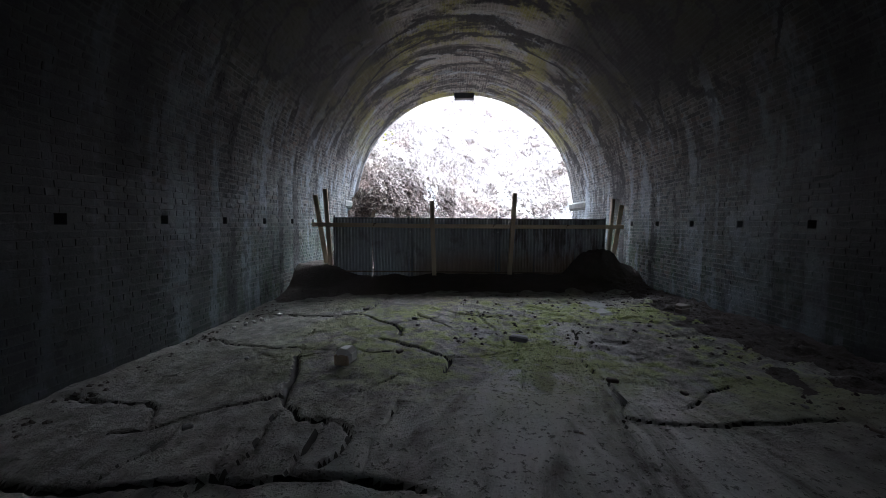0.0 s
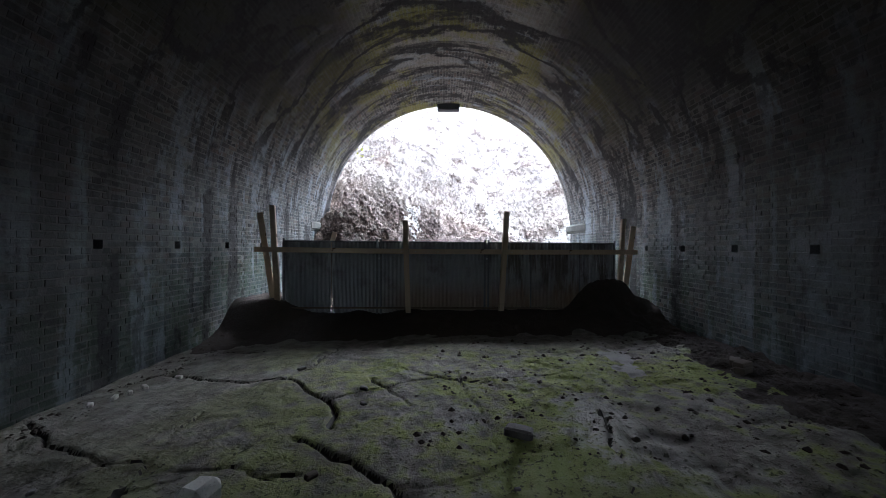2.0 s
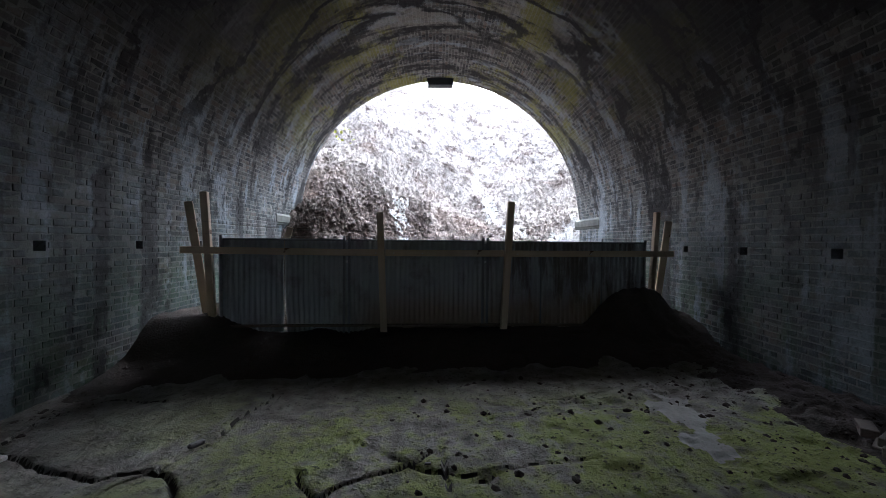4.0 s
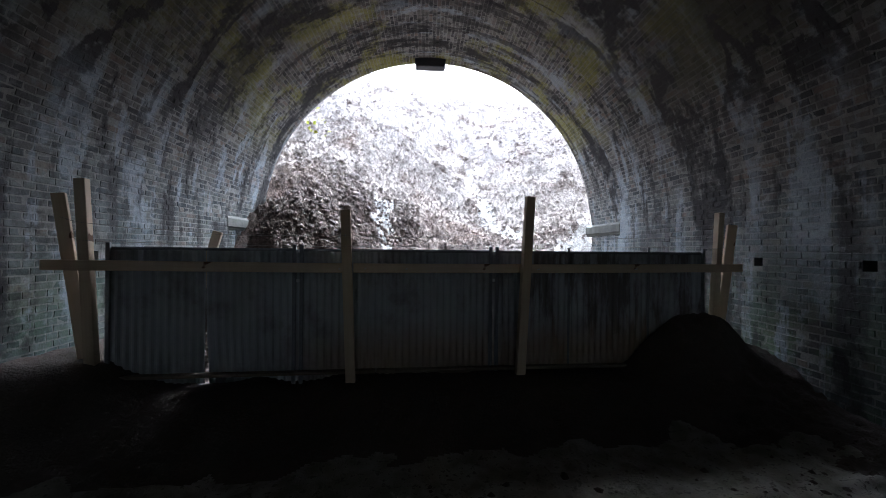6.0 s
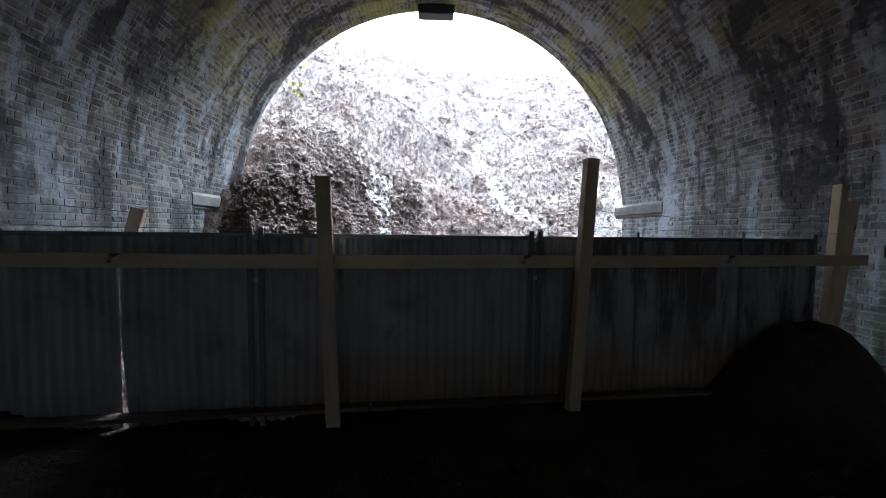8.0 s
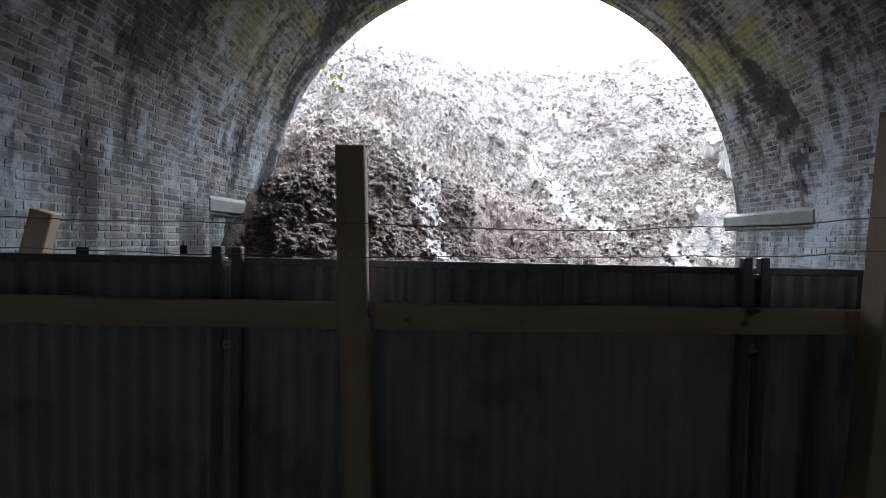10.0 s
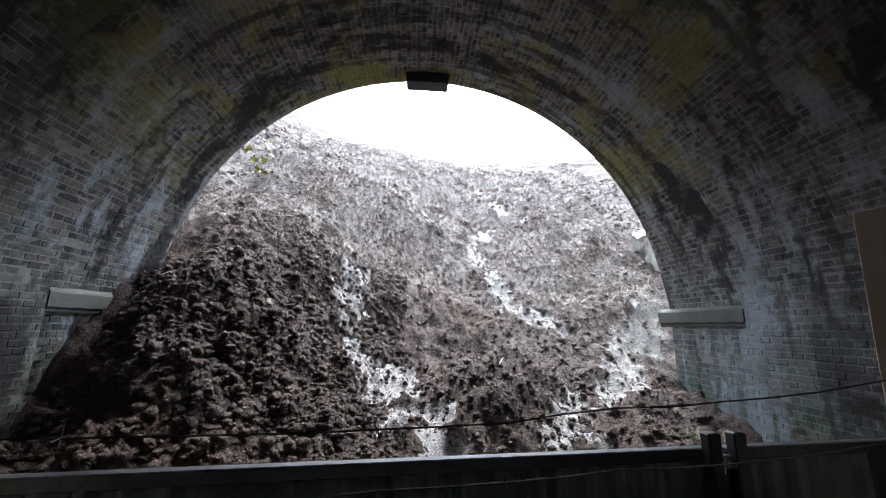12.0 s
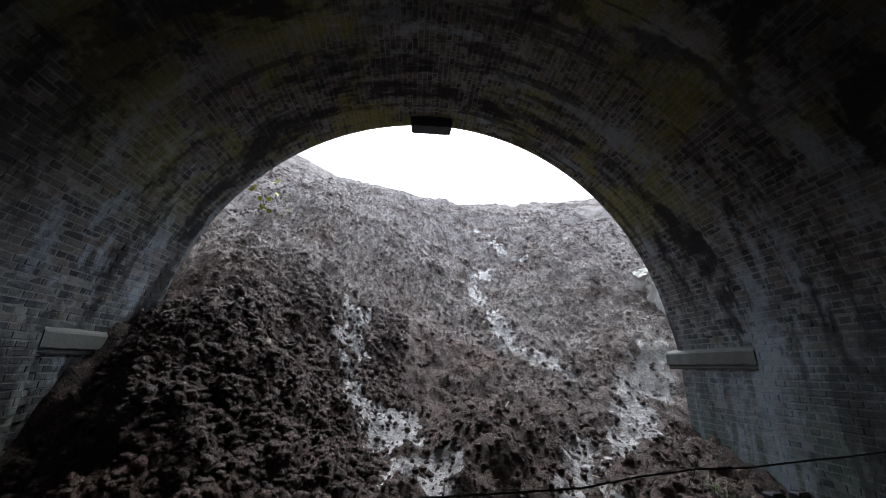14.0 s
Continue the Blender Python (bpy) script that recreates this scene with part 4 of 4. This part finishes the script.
# ---------------------------------------------------------------- barbed wire
def strand(points, sag, label):
    pts = []
    for p, q in zip(points, points[1:]):
        p, q = Vector(p), Vector(q)
        n = 18
        for k in range(n):
            t = k / n
            w = p.lerp(q, t) + Vector((0, 0, -sag * 4 * t * (1 - t) * (q - p).length)) + 0.012 * noise.noise_vector(p.lerp(q, t) * 5)
            pts.append(w)
    pts.append(Vector(points[-1]))
    thing = tagged(part("barbed_wire", tube(pts, 0.0017, 6), WIRE), label, "barbed wire", "barbed wire over the hoarding")
    for k in range(3, len(pts) - 2, 4):
        c = pts[k]
        for a in (0.3, 1.9):
            d = Vector((0.35 * math.cos(k), math.cos(a + k), math.sin(a + k))).normalized() * 0.016
            part("barb", tube([c - d, c + d], 0.0011, 4), WIRE, thing)
    return thing


strand([fence_at(-2.33, 0.1, 1.84), fence_at(-2.13, 0.15, 1.79), fence_at(0.30, 0.26, 1.70), fence_at(2.25, 0.26, 1.77), fence_at(4.8, 0.15, 1.76)], 0.018, "sagging rusty barbed wire strand between posts")
strand([fence_at(-2.13, 0.15, 1.62), fence_at(0.31, 0.26, 1.59), fence_at(2.23, 0.26, 1.64), fence_at(4.8, 0.15, 1.62)], 0.006, "rusty barbed wire strand just over the panels")


# ---------------------------------------------------------------- box at the crown of the portal
def crown_box():
    thing = empty_thing("crown_box", "black sheet-metal box fixed under the crown of the arch", "box")
    thing.location = (1.20, PORTAL - 0.13, SPR + R - 0.16)
    bm = bmesh.new()
    bmesh.ops.create_cube(bm, size=1.0)
    for v in bm.verts:
        low = v.co.z < 0
        v.co = Vector((v.co.x * (0.70 if low else 0.78), v.co.y * 0.26 - 0.02 * low, v.co.z * 0.36))
    bmesh.ops.bevel(bm, geom=bm.edges[:], offset=0.012, segments=2, affect="EDGES")
    bmesh.ops.translate(bm, vec=(0, 0, 0.14), verts=bm.verts)
    part("body", bm, DARK_BOX, thing)
    bm = block(0.86, 0.30, 0.025, 0.005)
    bmesh.ops.translate(bm, vec=(0, 0, 0.15), verts=bm.verts)
    part("flange", bm, DARK_BOX, thing)


crown_box()


# ---------------------------------------------------------------- loose things on the floor
def rest(ob, x, y, turn=0.0, dz=0.0, rx=0.0, ry=0.0):
    ob.matrix_world = pose(x, y, floor_z(x, y) + dz, rx, ry, turn)


lump = empty_thing("rubble_block", "pale rounded block with a broken tan face lying on the silt", "block")
bm = block(0.175, 0.20, 0.17, 0.045, 0.012, 2, 3)
part("crust", bm, PALE, lump)
bm = block(0.15, 0.024, 0.105, 0.009, 0.008, 2, 5)
bmesh.ops.translate(bm, vec=(0, -0.101, 0.015), verts=bm.verts)
part("broken_face", bm, TAN, lump, "rough tan broken face")
rest(lump, -0.24, 3.57, -10, -0.012)

ob = tagged(part("stone", block(0.22, 0.12, 0.075, 0.015, 0.012, 2, 8), GREY_STONE), "flat grey broken stone lying on mossy silt", "stone")
rest(ob, 1.66, 4.47, -22, -0.012)

for k, (dx, dy, dz, a) in enumerate(((0, 0, 0, 30), (0.05, 0.07, 0.0, 33), (0.03, 0.03, 0.066, 28), (0.16, 0.20, 0.0, 50))):
    ob = tagged(part("loose_brick", block(0.225, 0.105, 0.066, 0.006, 0.003, 1, 10 + k), LOOSE_BRICK), "dark loose brick stacked beside the tunnel wall", "brick", "loose bricks by the wall")
    rest(ob, 4.42 + dx, 5.72 + dy * 1.6, a, dz - 0.005)

rng = random.Random(5)
for k, (x, y, s) in enumerate(((-2.30, 5.38, 0.05), (-2.24, 5.5, 0.04), (-2.18, 5.62, 0.055), (-2.05, 5.95, 0.05), (-2.38, 5.2, 0.045))):
    ob = tagged(part("mortar_lump", block(s * 1.7, s, s * 0.9, s * 0.2, s * 0.15, 2, 30 + k), PALE), "pale crumbled lump of fallen mortar", "rubble", "mortar lumps by the wall")
    rest(ob, x, y, rng.uniform(0, 180), -0.004)
for k in range(18):
    x, y = rng.uniform(-1.8, 4.3), rng.uniform(2.4, 7.1)
    s = rng.uniform(0.018, 0.055)
    ob = tagged(part("pebble", block(s * rng.uniform(1.2, 2.2), s, s * 0.7, s * 0.2, s * 0.2, 1, 60 + k), GREY_STONE if k % 3 else LOOSE_BRICK), "small broken stone lying on the silt floor", "stone", "small stones on the floor")
    rest(ob, x, y, rng.uniform(0, 180), -s * 0.12)
# sticks and stones on the soil slope


def slope_z(x, y):
    return float(slope_height(np.array([[x]]), np.array([[y]]))[0, 0])


for k in range(22):
    x, y = rng.uniform(-2.3, 4.4), rng.uniform(10.5, 15.5)
    z = slope_z(x, y)
    a, l = rng.uniform(0, math.tau), rng.uniform(0.12, 0.4)
    p = Vector((x, y, z + 0.02))
    d = Vector((math.cos(a), math.sin(a), 0.35)) * l
    ob = part("stick", tube([p - d * 0.5, p + Vector((0, 0, 0.01)), p + d * 0.5], rng.uniform(0.004, 0.009), 5), STEM if k % 2 else TIMBER)
    tagged(ob, "broken stick lying on the slipped soil", "stick", "sticks on the soil slope")
ob = part("timber_offcut", block(0.26, 0.09, 0.05, 0.005), MUDDY)
ob.matrix_world = pose(-0.35, 11.55, slope_z(-0.35, 11.55) - 0.015, 4, 8, 20)
tagged(ob, "muddy timber offcut lying in the soil", "offcut")
ob = part("timber_offcut", block(0.07, 0.42, 0.04, 0.005), MUDDY)
ob.matrix_world = pose(-0.87, 13.25, slope_z(-0.87, 13.25) - 0.06, 35, 0, 25)
tagged(ob, "weathered plank end standing out of the soil", "offcut")


# ---------------------------------------------------------------- plants
def leaf_spray(name, stems, label, leaf_size, seed, material=None):
    """Thin stems with flat, folded leaves."""
    r = random.Random(seed)
    thing = None
    for stem in stems:
        bm = tube(stem, 0.004, 5)
        ob = part("stem" if thing else name, bm, STEM, thing)
        if not thing:
            thing = tagged(ob, label, "plant")
    for stem in stems:
        for p in stem[1:]:
            for _ in range(3):
                c = Vector(p) + Vector((r.uniform(-0.12, 0.12), r.uniform(-0.1, 0.1), r.uniform(-0.1, 0.1)))
                d = Vector((r.uniform(-1, 1), r.uniform(-1, 1), r.uniform(-0.8, 0.4))).normalized() * leaf_size * r.uniform(0.7, 1.3)
                n = d.orthogonal().normalized() * d.length * 0.42
                bm = bmesh.new()
                lift = d.cross(n).normalized() * d.length * 0.12
                pts = [bm.verts.new(v) for v in (c, c + d * 0.4 + n + lift, c + d, c + d * 0.4 - n + lift, c + d * 0.45)]
                for q in ((0, 4, 1), (1, 4, 2), (2, 4, 3), (3, 4, 0)):
                    bm.faces.new([pts[i] for i in q])
                part("leaf", bm, material or LEAF, thing)
    return thing


leaf_spray("hanging_plant", [[(-2.6, 14.5, 5.75), (-2.3, 14.7, 5.45), (-2.1, 14.83, 5.2), (-2.0, 14.85, 4.95), (-1.95, 14.9, 4.75)], [(-2.3, 14.7, 5.45), (-1.85, 14.85, 5.3), (-1.65, 14.9, 5.0), (-1.5, 14.95, 4.65)]], "yellow-green leaves hanging at the edge of the arch", 0.12, 7)
leaf_spray("hanging_vine", [[(0.35, 14.0, 5.95), (0.32, 14.02, 5.75), (0.27, 14.02, 5.55), (0.22, 14.0, 5.35), (0.15, 14.0, 5.2)]], "thin vine with few leaves hanging outside the arch", 0.035, 9)


def grass_tuft(x, y, count, seed):
    r = random.Random(seed)
    bm = bmesh.new()
    for _ in range(count):
        a, l = r.uniform(0, math.tau), r.uniform(0.05, 0.13)
        px, py = x + r.gauss(0, 0.13), y + r.gauss(0, 0.10)
        p = Vector((px, py, slope_z(px, py) - 0.01))
        d = Vector((math.cos(a) * 0.5, math.sin(a) * 0.5, 1)) * l
        w = Vector((-math.sin(a), math.cos(a), 0)) * 0.005
        q = p + d * 0.55 + Vector((0, 0, l * 0.1))
        v = [bm.verts.new(c) for c in (p - w, p + w, q + w * 0.7, q - w * 0.7, p + d + Vector((math.cos(a), math.sin(a), -0.4)) * l * 0.3)]
        bm.faces.new(v[:4])
        bm.faces.new((v[3], v[2], v[4]))
    tagged(part("grass_tuft", bm, GRASS), "small green grass tuft on the soil by the wall", "grass", kind="stuff")


grass_tuft(4.55, 12.25, 160, 3)
grass_tuft(4.25, 12.15, 90, 4)
grass_tuft(4.0, 14.6, 40, 5)

# pale chalk face standing beyond the right jamb
bm = bmesh.new()
bmesh.ops.create_cube(bm, size=1.0)
bmesh.ops.subdivide_edges(bm, edges=bm.edges[:], cuts=26, use_grid_fill=True)
for v in bm.verts:
    v.co = Vector((v.co.x * 1.2, v.co.y * 2.2, v.co.z * 3.6))
    v.co += noise.noise_vector(v.co * 1.4) * 0.22 + noise.noise_vector(v.co * 5) * 0.08 + noise.noise_vector(v.co * 13) * 0.03
ob = part("chalk_bank", bm, CHALK)
ob.matrix_world = pose(7.7, 16.4, 2.6, 6, -10, -6)
tagged(ob, "pale chalk face with moss beside the portal", "rock", kind="structure")

# ---------------------------------------------------------------- bricks that can be told apart on the walls


def single_bricks(rows, parent, seed):
    rng = random.Random(seed)
    shared = {}
    for s, y, hs, hy in rows:
        kind = (hy > 0.09, rng.randrange(3))
        if kind not in shared:
            h, l = hs - 0.0005, (0.113 if kind[0] else 0.054)
            r = random.Random(kind[1] + 10 * kind[0])
            e = [0.005 + 0.004 * r.random() for _ in range(4)]
            vs = [(u * h, w * l, -0.004) for u, w in ((-1, -1), (1, -1), (1, 1), (-1, 1))]
            vs += [(u * (h - e[k]), w * (l - e[k]), 0.003 + 0.003 * r.random()) for k, (u, w) in enumerate(((-1, -1), (1, -1), (1, 1), (-1, 1)))]
            me = bpy.data.meshes.new("brick")
            me.from_pydata(vs, [], [(4, 5, 6, 7), (0, 1, 5, 4), (1, 2, 6, 5), (2, 3, 7, 6), (3, 0, 4, 7)])
            me.materials.append(BRICK_ONE)
            shared[kind] = me
        ob = new("brick", shared[kind])
        ob.parent = parent
        p = Vector(lining_point(s, y, 0.0))
        inward = Vector((1 if p.x < AX else -1, 0, 0))
        up = Vector((0, 0, 1 if p.x < AX else -1))
        ob.matrix_world = Matrix.Translation(p + inward * rng.uniform(-0.004, 0.003)) @ Matrix((up, Vector((0, 1, 0)) , inward)).transposed().to_4x4()


single_bricks(singles_l, wall_left, 41)
single_bricks(singles_r, wall_right, 42)
